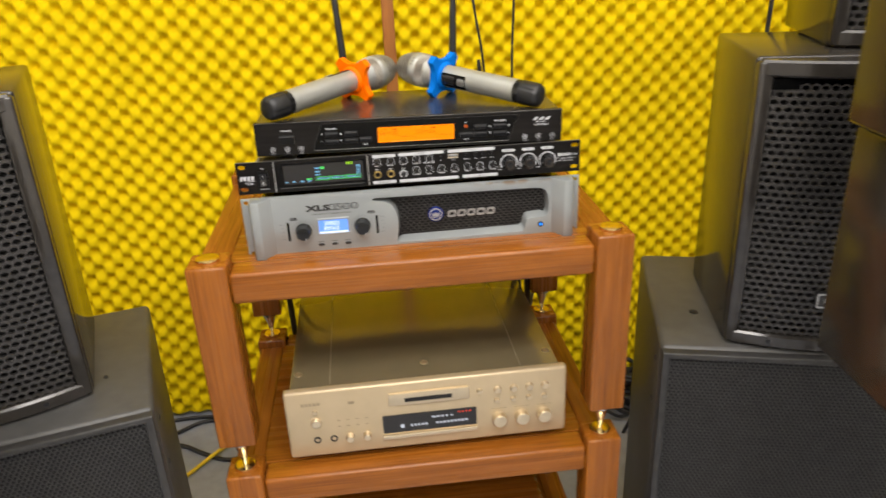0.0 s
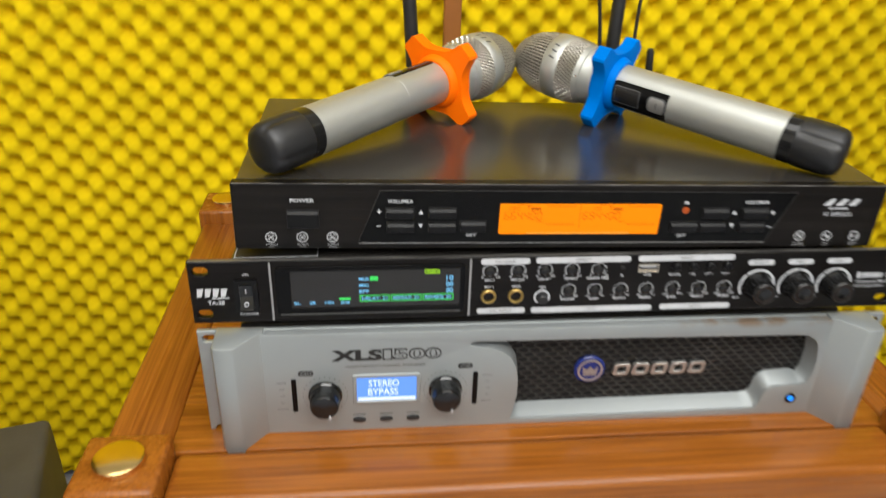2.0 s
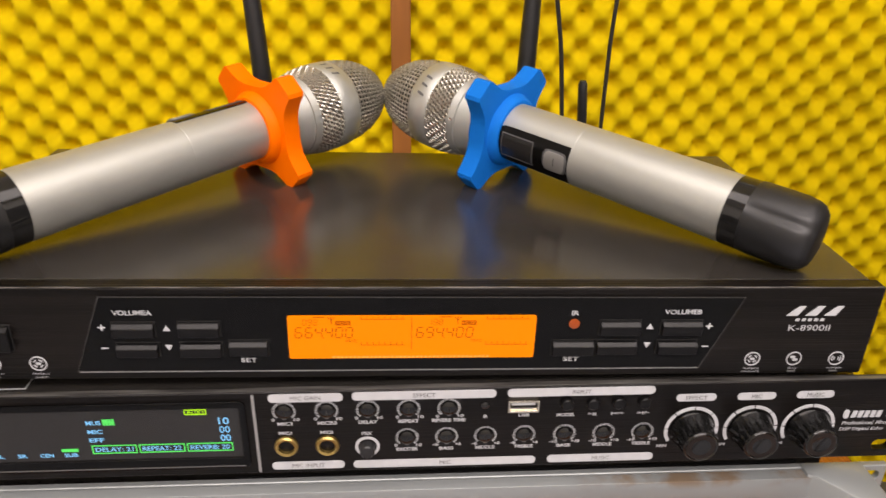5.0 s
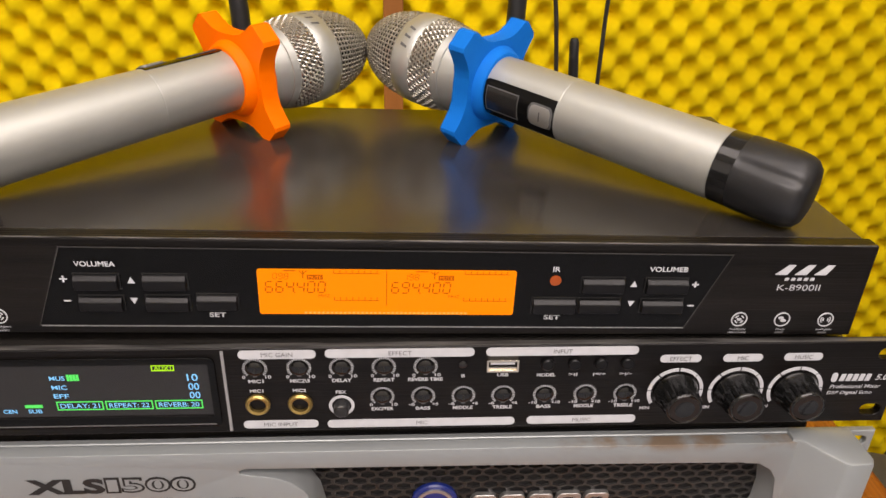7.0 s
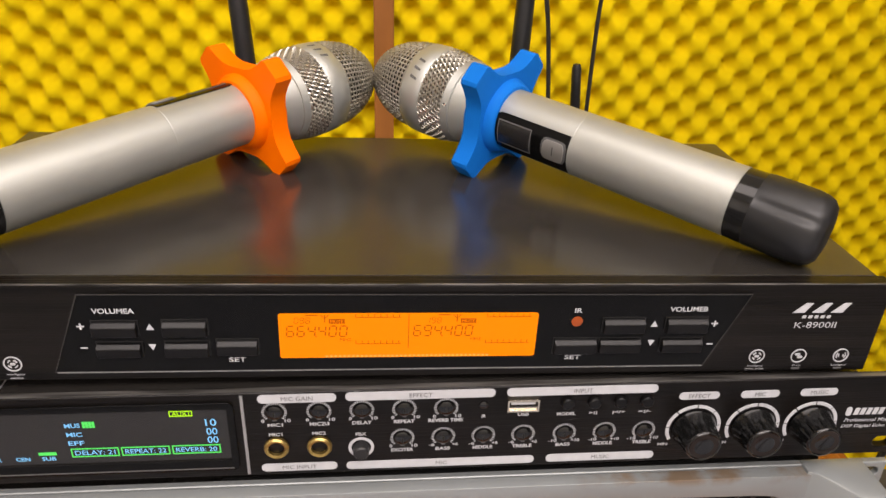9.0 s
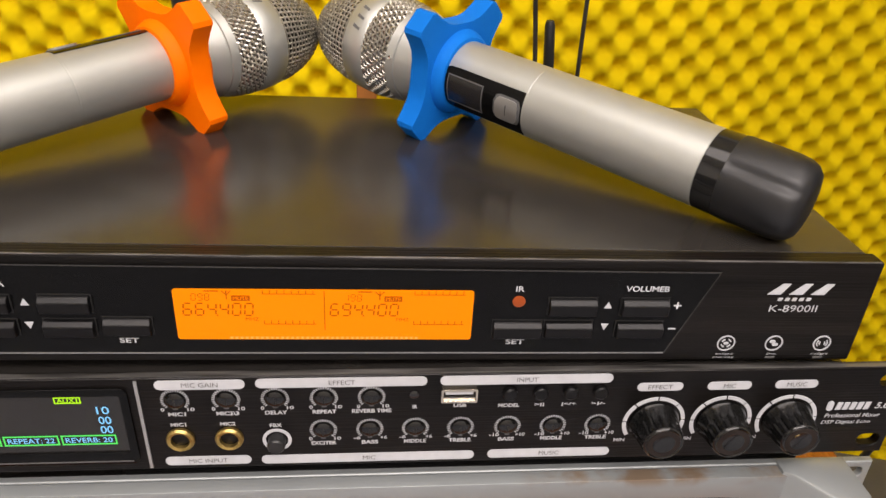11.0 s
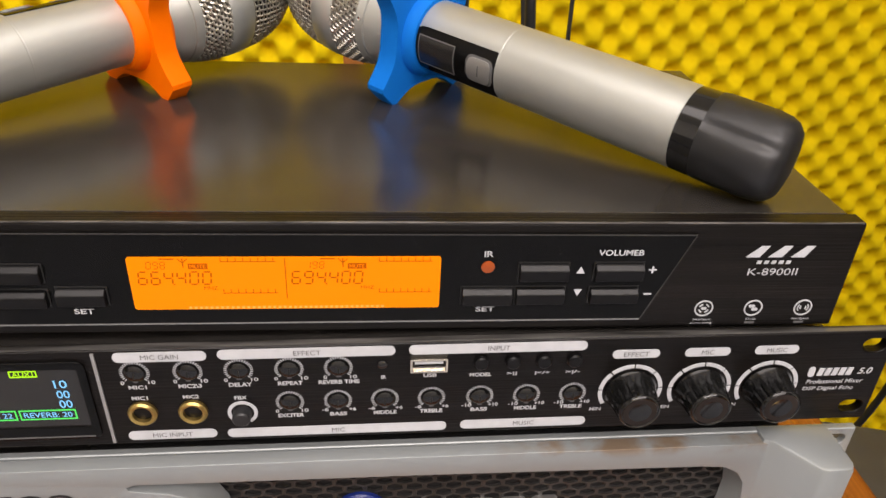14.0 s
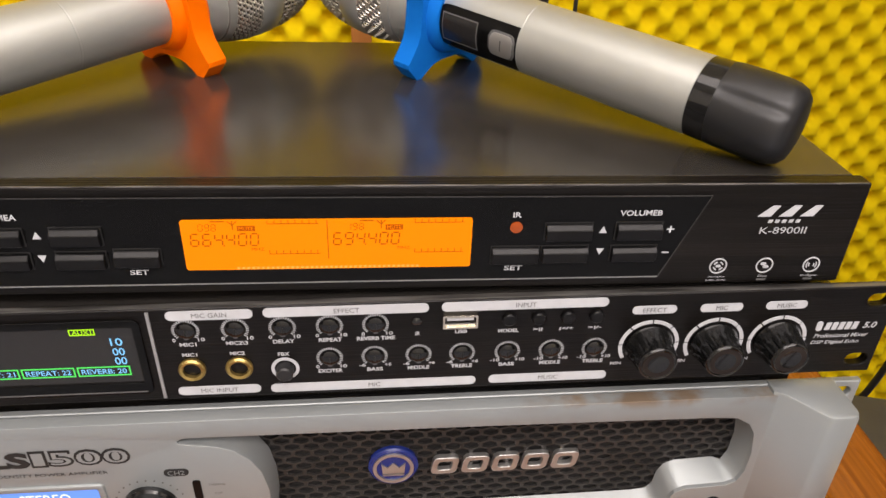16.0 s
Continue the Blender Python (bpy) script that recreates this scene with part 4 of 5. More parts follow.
for x in (-0.17, 0.17):
    for y in (0.03, 0.15):
        part("foot", lathe([(-0.0003 - 0.01484 * x, 0.009), (RB + 0.002, 0.010)], "Z", 16, None, (x, y, 0)), RUBBER, rec)
PY = 0.0045
pan = [(-0.1340, zr(0.8520)), (0.1375, zr(0.8517)), (0.1520, zr(0.8882)), (-0.1200, zr(0.8888))]
pl = part("control_panel", plate(pan, PY - 0.0008, PY + 0.0005, bevel=0.0005), ACRYLIC, rec, "glossy black slanted control panel")
rim = [(x + (0.0004 if x < 0 else -0.0004), z + (0.0004 if z < zr(0.87) else -0.0004)) for x, z in pan]
# the glint round the panel's edge is put in as paler strips
part("panel_rim", plate(pan, PY - 0.0009, PY - 0.0007, holes=[list(reversed(rim))]), EDGE, pl, "fine rim painted as an edge glint")
part("panel_edge", box(-0.1330, 0.1370, PY - 0.0011, PY - 0.0007, zr(0.85185), zr(0.85225)), BADGE, pl, "painted glint along the lower edge")
GY = PY - 0.0008
lcd = part("display", plate(rounded(-0.0442, 0.0615, zr(0.8585), zr(0.8797), 0.001), GY - 0.0006, GY + 0.0003), LCD, rec, "lit amber display")
LY = GY - 0.0008
SEGS = {"0": "abcdef", "1": "bc", "2": "abged", "4": "fgbc", "6": "afgedc", "8": "abcdefg", "9": "abcdfg"}


def figures(text, x, z, h, material, parent, y, slant=0.10):
    """Seven-segment figures, left end at x, middle at z, h high."""
    w, g, k = h * 0.55, h * 0.30, h * 0.055
    bars = {"a": (0, h, w, h), "d": (0, 0, w, 0), "g": (0, h / 2, w, h / 2), "f": (0, h / 2, 0, h), "b": (w, h / 2, w, h), "e": (0, 0, 0, h / 2), "c": (w, 0, w, h / 2)}
    for ch in text:
        bm = bmesh.new()
        if ch == ".":
            q = [(-g * 0.62 - k, -k), (-g * 0.62 + k, -k), (-g * 0.62 + k, k), (-g * 0.62 - k, k)]
            bm.faces.new([bm.verts.new((x + a, y, z - h / 2 + b)) for a, b in q])
            part("decimal_point", bm, material, parent)
            continue
        for name in SEGS[ch]:
            x0, z0, x1, z1 = bars[name]
            m_ = k * 1.3
            if x0 == x1:
                q = [(x0 - k, z0 + m_), (x0 + k, z0 + m_), (x0 + k, z1 - m_), (x0 - k, z1 - m_)]
            else:
                q = [(x0 + m_, z0 - k), (x1 - m_, z0 - k), (x1 - m_, z0 + k), (x0 + m_, z0 + k)]
            bm.faces.new([bm.verts.new((x + a + slant * b, y, z - h / 2 + b)) for a, b in q])
        part("display_figure", bm, material, parent)
        x += w + g


figures("664.400", -0.0413, zr(0.8716), 0.0050, LCDINK, lcd, LY)
figures("694.400", 0.0100, zr(0.8716), 0.0050, LCDINK, lcd, LY)
figures("098", -0.0380, zr(0.8767), 0.0027, LCDINK, lcd, LY)
figures("198", 0.0150, zr(0.8767), 0.0027, LCDINK, lcd, LY)
for x in (-0.0210, 0.0325):
    tag_ = part("display_tag", plate([(x - 0.0032, zr(0.8752)), (x + 0.0032, zr(0.8752)), (x + 0.0032, zr(0.8774)), (x - 0.0032, zr(0.8774))], LY, LY + 0.0001), LCDINK, lcd)
    words("MUTE", x, zr(0.8763), 0.0052, LY - 0.0001, LCD, tag_, height=0.0015)
    words("MHZ", x + 0.0035, zr(0.8675), 0.0046, LY, LCDINK, lcd, height=0.0014)
    bm = bmesh.new()
    for q in ([(-0.0050, 0.8758), (-0.0046, 0.8758), (-0.0046, 0.8795), (-0.0050, 0.8795)], [(-0.0048, 0.8779), (-0.0046, 0.8776), (-0.0030, 0.8793), (-0.0033, 0.8795)], [(-0.0048, 0.8779), (-0.0050, 0.8776), (-0.0066, 0.8793), (-0.0063, 0.8795)]):
        bm.faces.new([bm.verts.new((x + u, LY, zr(v))) for u, v in q])
    part("antenna_mark", bm, LCDINK, lcd)
    part("caption_bar", box(x - 0.0125, x - 0.0075, LY, LY + 0.0001, zr(0.8790), zr(0.8794)), LCDINK, lcd)
    for z in (0.8792, 0.8664):
        bm = bmesh.new()
        x0 = x + 0.0075
        for i in range(8):
            u = x0 + i * 0.0025
            bm.faces.new([bm.verts.new((a, LY, zr(b))) for a, b in ((u, z - 0.001), (u + 0.0003, z - 0.001), (u + 0.0003, z + 0.0006), (u, z + 0.0006))])
        bm.faces.new([bm.verts.new((a, LY, zr(b))) for a, b in ((x0, z - 0.0012), (x0 + 0.0185, z - 0.0012), (x0 + 0.0185, z - 0.0009), (x0, z - 0.0009))])
        part("meter_scale", bm, LCDINK, lcd)
part("display_divider", box(0.0079, 0.0082, LY, LY + 0.0001, zr(0.8630), zr(0.8795)), LCDINK, lcd)
for i in range(38):
    u = -0.0258 + i * 0.0018
    part("contact", box(u, u + 0.0010, LY - 0.0001, LY + 0.0001, zr(0.8589), zr(0.8597)), PALEAMBER, lcd)


def key(x0, x1, z0, z1):
    bm = bmesh.new()
    pr = [(z0, 0.0), (z0 + 0.0003, -0.0026), (z1 - 0.0024, -0.0031), (z1 - 0.0020, -0.0030), (z1 - 0.0003, -0.0014), (z1, 0.0)]
    ra = [[bm.verts.new((x, GY + y + 0.0002, zr(z))) for z, y in pr] for x in (x0, x1)]
    for i in range(6):
        bm.faces.new((ra[0][i], ra[0][(i + 1) % 6], ra[1][(i + 1) % 6], ra[1][i]))
    bm.faces.new(ra[0])
    bm.faces.new(list(reversed(ra[1])))
    bmesh.ops.recalc_face_normals(bm, faces=bm.faces)
    bmesh.ops.bevel(bm, geom=list(bm.edges), offset=0.00025, segments=1, affect="EDGES")
    k = part("key", bm, KEY, rec, "black sloped push key")
    part("key_gap", plate([(x0 - 0.0005, zr(z0) - 0.0005), (x1 + 0.0005, zr(z0) - 0.0005), (x1 + 0.0005, zr(z1) + 0.0005), (x0 - 0.0005, zr(z1) + 0.0005)], GY - 0.0001, GY + 0.0002), VOID, k)


for x0, x1, z0, z1 in ((-0.1162, -0.0990, 0.8698, 0.8766), (-0.1156, -0.0985, 0.8600, 0.8666), (-0.0893, -0.0722, 0.8698, 0.8768), (-0.0893, -0.0722, 0.8600, 0.8668), (-0.0690, -0.0528, 0.8606, 0.8676), (0.0695, 0.0876, 0.8596, 0.8668), (0.0895, 0.1072, 0.8698, 0.8768), (0.0890, 0.1068, 0.8600, 0.8668), (0.1168, 0.1345, 0.8698, 0.8768), (0.1162, 0.1340, 0.8600, 0.8666), (-0.1772, -0.1578, 0.8632, 0.8752)):
    key(x0, x1, z0, z1)
TXT = GY - 0.0002
for tx, x, z, w, h in (("VOLUMEA", -0.1073, 0.8812, 0.0160, 0.0024), ("VOLUMEB", 0.1255, 0.8810, 0.0165, 0.0024), ("IR", 0.0782, 0.8806, 0.0032, 0.0023), ("SET", -0.0615, 0.8577, 0.0068, 0.0022), ("SET", 0.0785, 0.8572, 0.0070, 0.0022), ("+", -0.1205, 0.8742, 0.0030, 0.0030), ("+", 0.1382, 0.8738, 0.0030, 0.0030)):
    words(tx, x, zr(z), w, TXT, WHITE, rec, height=h, bold=0.02)
for x, z in ((-0.1207, 0.8640), (0.1382, 0.8633)):
    part("minus_mark", box(x - 0.0014, x + 0.0014, TXT, TXT + 0.0002, zr(z) - 0.0003, zr(z) + 0.0003), WHITE, rec)
for x in (-0.0943, 0.1118):
    part("arrow_mark", plate([(x - 0.0015, zr(0.8724)), (x + 0.0015, zr(0.8724)), (x, zr(0.8753))], TXT, TXT + 0.0002), WHITE, rec)
    part("arrow_mark", plate([(x - 0.0015, zr(0.8655)), (x, zr(0.8626)), (x + 0.0015, zr(0.8655))], TXT, TXT + 0.0002), WHITE, rec)
words("POWER", -0.1678, zr(0.8812), 0.0148, PY - 0.0002, WHITE, rec, height=0.0026, bold=0.02)
part("ir_window", lathe([(GY + 0.0004, 0.0025), (GY - 0.0003, 0.0024), (GY - 0.0005, 0.0003)], "Y", 20, None, (0.0782, 0, zr(0.8752))), REDLED, rec, "round red infrared window")
# round icons with small captions
for x, line1, line2 in ((-0.1880, "Intelligent", ""), (-0.1686, "Intelligent", ""), (-0.1498, "Intelligent", "awaken"), (0.1618, "Intelligent", "power saving"), (0.1812, "Drop", ""), (0.2010, "Intelligent", "")):
    z = 0.8560
    ic = part("icon_ring", arc_band(x, zr(z), 0.0031, 0.0036, 0, 359.9, PY - 0.0003, PY, 28), WHITE, rec, "white round icon")
    zc = zr(z)
    if line1 == "Drop":
        for dx, dz in ((-0.0007, 0.0008), (0.0006, -0.0006)):
            part("icon_mark", plate(rounded(x + dx - 0.0012, x + dx + 0.0012, zc + dz - 0.0006, zc + dz + 0.0006, 0.0005, 3), PY - 0.0003, PY), WHITE, ic)
    elif x > 0.19:
        for r_ in (0.0009, 0.0019):
            for a_ in (-40, 140):
                part("icon_mark", arc_band(x, zc, r_, r_ + 0.0004, a_, a_ + 80, PY - 0.0003, PY, 8), WHITE, ic)
    else:
        for a_ in (20, 110, 200, 290):
            part("icon_mark", arc_band(x, zc, 0.0016, 0.0021, a_, a_ + 50, PY - 0.0003, PY, 6), WHITE, ic)
        part("icon_mark", plate(rounded(x - 0.0010, x + 0.0010, zc - 0.0006, zc + 0.0005, 0.0004, 3), PY - 0.0003, PY), WHITE, ic)
    words(line1, x + 0.0003, zr(0.8509), 0.0072 if len(line1) > 5 else 0.0040, PY - 0.0003, WHITE, ic, height=0.0012, shear=0.2)
    if line2:
        words(line2, x + 0.0003, zr(0.8493), 0.0052 if len(line2) < 7 else 0.0085, PY - 0.0003, WHITE, ic, height=0.0011, shear=0.2)
    else:
        part("caption_bar", plate([(x - 0.0018, zr(0.8489)), (x + 0.0020, zr(0.8489)), (x + 0.0021, zr(0.8496)), (x - 0.0017, zr(0.8496))], PY - 0.0003, PY), GREYPRINT, ic)
# maker's mark as plain slanted shapes
for i in range(3):
    x0 = 0.1722 + i * 0.0086
    part("logo_shape", plate([(x0, zr(0.8785)), (x0 + 0.0052, zr(0.8785)), (x0 + 0.0082, zr(0.8832)), (x0 + 0.0052, zr(0.8832))], PY - 0.0003, PY), WHITE, rec, "plain slanted white logo shape")
for i in range(5):
    x0 = 0.1770 + i * 0.0028
    part("logo_dash", plate([(x0, zr(0.8757)), (x0 + 0.0016, zr(0.8757)), (x0 + 0.0019, zr(0.8770)), (x0 + 0.0003, zr(0.8770))], PY - 0.0003, PY), WHITE, rec)
words("K-8900II", 0.1842, zr(0.8723), 0.0190, PY - 0.0003, WHITE, rec, height=0.0030, bold=0.0)
# whip antennas at the back of the receiver
for x, tip in ((-0.0835, (-0.1120, 0.262, 1.24)), (0.0850, (0.0975, 0.250, 1.24))):
    base = Vector((x, 0.194, 0.885))
    elbow = Vector((x - 0.004 * (1 if x < 0 else -0.6), 0.242 if x < 0 else 0.232, 0.920))
    a = part("antenna", tube([(base.x, 0.185, 0.872 - RZ), (base.x, 0.205, 0.874 - RZ), (elbow.x, elbow.y - 0.012, elbow.z - 0.012 - RZ)], 0.0058, 12), RUBBER, rec, "black plastic whip antenna", smooth=60)
    d = (Vector(tip) - elbow)
    bm = lathe([(0.0, 0.0062), (0.05, 0.0060), (0.10, 0.0052), (d.length - 0.003, 0.0042), (d.length, 0.003)], "Z", 16)
    bmesh.ops.transform(bm, matrix=Matrix.Translation(elbow - Vector((0, 0.004, 0.012)) - Vector((0, 0, RZ))) @ d.to_track_quat("Z", "Y").to_matrix().to_4x4(), verts=bm.verts)
    part("antenna_rod", bm, RUBBER, a, smooth=50)
# short stub antenna behind the receiver
part("stub_antenna", lathe([(0.0, 0.0040), (0.105, 0.0036), (0.120, 0.0034), (0.123, 0.0024)], "Z", 14), RUBBER, mixer, "short black stub antenna", smooth=50).matrix_basis = pose(0.146, 0.262, 0.798 - MZ, 0, -4, 0)
part("stub_arm", tube([(0.146, 0.188, 0.815 - MZ), (0.146, 0.230, 0.815 - MZ), (0.146, 0.262, 0.800 - MZ)], 0.004, 8), RUBBER, mixer, smooth=60)

# ---- hand-held microphones leaning on the receiver ----


HEAD = ((0.0, 0.0004), (0.0015, 0.0062), (0.004, 0.0103), (0.0085, 0.0150), (0.014, 0.0187), (0.0205, 0.0216), (0.029, 0.0237), (0.0377, 0.0246), (0.048, 0.0251), (0.0525, 0.0249), (0.060, 0.0240), (0.066, 0.0228), (0.080, 0.0195))


def head_radius(s):
    """Outline of the microphone's head, s metres behind its tip."""
    for (s0, r0), (s1, r1) in zip(HEAD, HEAD[1:]):
        if s <= s1:
            return r0 + (r1 - r0) * (s - s0) / (s1 - s0)
    return HEAD[-1][1]


def weave(s0, s1, count, rows, r, wave, skew):
    """Wires along the head, woven over and under wires round it."""
    n = 400
    line = [s0 + (s1 - s0) * i / n for i in range(n + 1)]
    far = [0.0]
    for p, q in zip(line, line[1:]):
        far.append(far[-1] + math.hypot(q - p, head_radius(q) - head_radius(p)))
    even = list(np.interp(np.linspace(0, far[-1], 2 * rows + 1), far, line))
    turn = [skew * k / (2 * rows) for k in range(2 * rows + 1)]
    bm = bmesh.new()

    def strand(path, closed):
        rings = []
        for i, (s, a, lift) in enumerate(path):
            j0, j1 = path[max(i - 1, 0)], path[min(i + 1, len(path) - 1)]
            out = Vector((0, math.cos(a), math.sin(a)))
            R0, R1 = head_radius(j0[0]), head_radius(j1[0])
            along = Vector((j1[0], R1 * math.cos(j1[1]), R1 * math.sin(j1[1]))) - Vector((j0[0], R0 * math.cos(j0[1]), R0 * math.sin(j0[1])))
            side = along.cross(out).normalized()
            c = Vector((s, 0, 0)) + out * (head_radius(s) + lift)
            rings.append([bm.verts.new(c + side * r - out * r * 0.5), bm.verts.new(c + side * r * 0.5 + out * r * 0.6), bm.verts.new(c - side * r * 0.5 + out * r * 0.6), bm.verts.new(c - side * r - out * r * 0.5)])
        for p, q in zip(rings, rings[1:] + (rings[:1] if closed else [])):
            for i in range(3):
                bm.faces.new((p[i], p[i + 1], q[i + 1], q[i]))

    for w in range(count):
        strand([(even[k], 2 * math.pi * w / count + turn[k], wave * (0 if k % 2 == 0 else (1 if (w + k // 2) % 2 else -1))) for k in range(2 * rows + 1)], False)
    for j in range(rows):
        k = 2 * j + 1
        strand([(even[k], math.pi * m / count + turn[k], wave * (0 if m % 2 else (-1 if (m // 2 + j) % 2 else 1))) for m in range(2 * count)], True)
    bmesh.ops.recalc_face_normals(bm, faces=bm.faces)
    return bm


def star_ring(inner):
    """Four-lobed anti-roll ring in the local y-z plane."""
    out = []
    for k in range(4):
        a = radians(45 + 90 * k)
        u, v = Vector((math.cos(a), math.sin(a))), Vector((-math.sin(a), math.cos(a)))
        for along, across in ((0.0188, -0.0146), (0.0218, -0.0118), (0.0258, -0.0093), (0.0310, -0.0078), (0.0368, -0.0068), (0.0382, -0.0050), (0.0382, 0.0050), (0.0368, 0.0068), (0.0310, 0.0078), (0.0258, 0.0093), (0.0218, 0.0118), (0.0188, 0.0146)):
            p_ = u * along + v * across
            out.append((p_.x, p_.y))
    bm = plate(out, 0.0, 0.0108, holes=[list(reversed(circle(0, 0, inner, 40)))], bevel=0.0024)
    # from the x-z plane into the y-z plane, thickness along x
    bmesh.ops.transform(bm, matrix=Matrix(((0, 1, 0, 0), (1, 0, 0, 0), (0, 0, 1, 0), (0, 0, 0, 1))), verts=bm.verts)
    bmesh.ops.recalc_face_normals(bm, faces=bm.faces)
    return bm


def microphone(tip, toward, ring_material, face_turn, label):
    """face_turn: degrees from local -y towards +z at which the switch panel faces."""
    X = (Vector(toward) - Vector(tip)).normalized()
    Y = Vector((0, 0, 1)).cross(X).normalized()
    Z = X.cross(Y)
    m = Matrix.Translation(tip) @ Matrix((X, Y, Z)).transposed().to_4x4()
    t = thing("microphone", m, label, "microphone", "pair of microphones")
    prof = [(s, max(0.0003, head_radius(s) - 0.0012)) for s in (0.0012, 0.0025, 0.004, 0.0085, 0.014, 0.0205, 0.029, 0.0377, 0.048, 0.0525, 0.060, 0.066)]
    hd = part("head", lathe(prof, "X", 40), INNER, t, "grey foam inside a wire mesh head", smooth=50)
    part("mesh_dome", weave(0.0010, 0.0384, 58, 18, 0.00052, 0.00036, 0.16), WIRE, hd, "fine woven metal mesh")
    part("head_band", lathe([(0.0380, 0.0236), (0.0380, 0.0250), (0.0386, 0.0254), (0.0450, 0.0257), (0.0508, 0.0256), (0.0515, 0.0251), (0.0515, 0.0238)], "X", 64), MICBODY, hd, "smooth metal band", smooth=40)
    for i in range(3):
        a = radians(face_turn + 52 + 12 * (i - 1))
        R = 0.02585
        q = [(0.0425, a - 0.02), (0.0472, a - 0.06), (0.0472, a - 0.01), (0.0425, a + 0.045)]
        bm = bmesh.new()
        bm.faces.new([bm.verts.new((s, -R * math.cos(b), R * math.sin(b))) for s, b in q])
        part("band_mark", bm, GREYPRINT, hd)
    part("mesh_collar", weave(0.0512, 0.0660, 58, 8, 0.00062, 0.00060, 0.34), WIRE, hd, "coarse woven metal mesh")
    part("collar", lathe([(0.0655, 0.0165), (0.0655, 0.0229), (0.0662, 0.0234), (0.0700, 0.0226), (0.0704, 0.0219), (0.0710, 0.0223), (0.0765, 0.0210), (0.0815, 0.0195), (0.0870, 0.0168)], "X", 56), MICBODY, t, "smooth metal neck ring", smooth=30)
    part("collar_screw", lathe([(-0.0004, 0.0011), (0.0003, 0.0010), (0.0001, 0.0006), (0.0001, 0.0001)], "Z", 12), STEEL, t, smooth=40).matrix_basis = Matrix.Rotation(radians(90 - (face_turn + 20)), 4, "X") @ Matrix.Translation((0.0682, 0, 0.0231))
    r0 = part("anti_roll_ring", star_ring(0.0162), ring_material, t, "four-lobed silicone anti-roll ring", smooth=35)
    r0.matrix_basis = Matrix.Translation((0.0826, 0, 0))
    part("ring_sleeve", lathe([(0.0800, 0.0165), (0.0800, 0.0200), (0.0815, 0.0210), (0.0935, 0.0207), (0.0968, 0.0192), (0.0982, 0.0178), (0.0984, 0.0162)], "X", 56), ring_material, r0, smooth=35).matrix_basis = Matrix.Translation((-0.0826, 0, 0))
    part("body", lathe([(0.0840, 0.0150), (0.0840, 0.0161), (0.1427, 0.0163), (0.1429, 0.01615), (0.1433, 0.01615), (0.1435, 0.0163), (0.2236, 0.0166), (0.2241, 0.0158)], "X", 72), MICBODY, t, "champagne silver handle", smooth=30)
    part("black_band", lathe([(0.2239, 0.0152), (0.2239, 0.0166), (0.2325, 0.0168), (0.2327, 0.0158)], "X", 56), GLOSS, t, "glossy black band", smooth=30)
    bm = bmesh.new()
    seg = 120
    rings = []
    for s, r in ((0.2324, 0.0150), (0.2324, 0.0168), (0.2345, 0.0171), (0.2450, 0.0172), (0.2530, 0.0170), (0.2575, 0.0164), (0.2606, 0.0151), (0.2626, 0.0126), (0.2634, 0.0090), (0.2636, 0.0010)):
        ring = []
        for k in range(seg):
            a = 2 * math.pi * k / seg
            dip = 0.0
            if 0.234 < s < 0.262:
                for c in (face_turn + 45, face_turn + 135, face_turn + 225, face_turn + 315):
                    da = (math.degrees(a) - (180 - c) + 180) % 360 - 180
                    dip = max(dip, 0.0010 * math.exp(-(da / 8.0) ** 2))
            rr = r - dip
            ring.append(bm.verts.new((s, rr * math.cos(a), rr * math.sin(a))))
        rings.append(ring)
    for a, b_ in zip(rings, rings[1:]):
        for k in range(seg):
            bm.faces.new((a[k], a[(k + 1) % seg], b_[(k + 1) % seg], b_[k]))
    bm.faces.new(rings[-1])
    bmesh.ops.recalc_face_normals(bm, faces=bm.faces)
    part("end_cap", bm, RUBBER, t, "dark grey rounded end cap", smooth=45)

    def patch(s0, s1, deg, r, cut=0.0, centre=0.0, soft_end=False):
        """A curved plate on the handle, with its pointed end towards the head."""
        bm = bmesh.new()
        nx_, na = 14, 12
        rows_ = []
        for i in range(nx_ + 1):
            s = s0 + (s1 - s0) * i / nx_
            k = min(1.0, 0.55 + 0.45 * min(1.0, (s - s0) / max(cut, 1e-6))) if cut else 1.0
            if soft_end:
                k = max(0.5, (1 - abs(2 * i / nx_ - 1) ** 6) ** 0.3)
            row = []
            for j in range(na + 1):
                a = radians(face_turn + centre + deg * k * (2 * j / na - 1))
                row.append(bm.verts.new((s, -r * math.cos(a), r * math.sin(a))))
            rows_.append(row)
        for i in range(nx_):
            for j in range(na):
                bm.faces.new((rows_[i][j], rows_[i][j + 1], rows_[i + 1][j + 1], rows_[i + 1][j]))
        ext = bmesh.ops.extrude_face_region(bm, geom=list(bm.faces))
        for v in ext["geom"]:
            if isinstance(v, bmesh.types.BMVert):
                v.co.y *= (r - 0.0012) / r
                v.co.z *= (r - 0.0012) / r
        bmesh.ops.recalc_face_normals(bm, faces=bm.faces)
        return bm

    pn = part("switch_panel", patch(0.0890, 0.1424, 40, 0.01660, 0.012), ACRYLIC, t, "glossy black switch panel", smooth=40)
    part("display", patch(0.1003, 0.1203, 23, 0.01680, centre=3), SCREEN, pn, "small dark display window", smooth=40)
    for s in (0.1001, 0.1202):
        part("display_rim", patch(s, s + 0.0004, 23.5, 0.01688, centre=3), GREYPRINT, pn, smooth=40)
    part("switch", patch(0.1284, 0.1406, 18, 0.01745, centre=4, soft_end=True), BADGE, pn, "pale grey rounded switch", smooth=40)
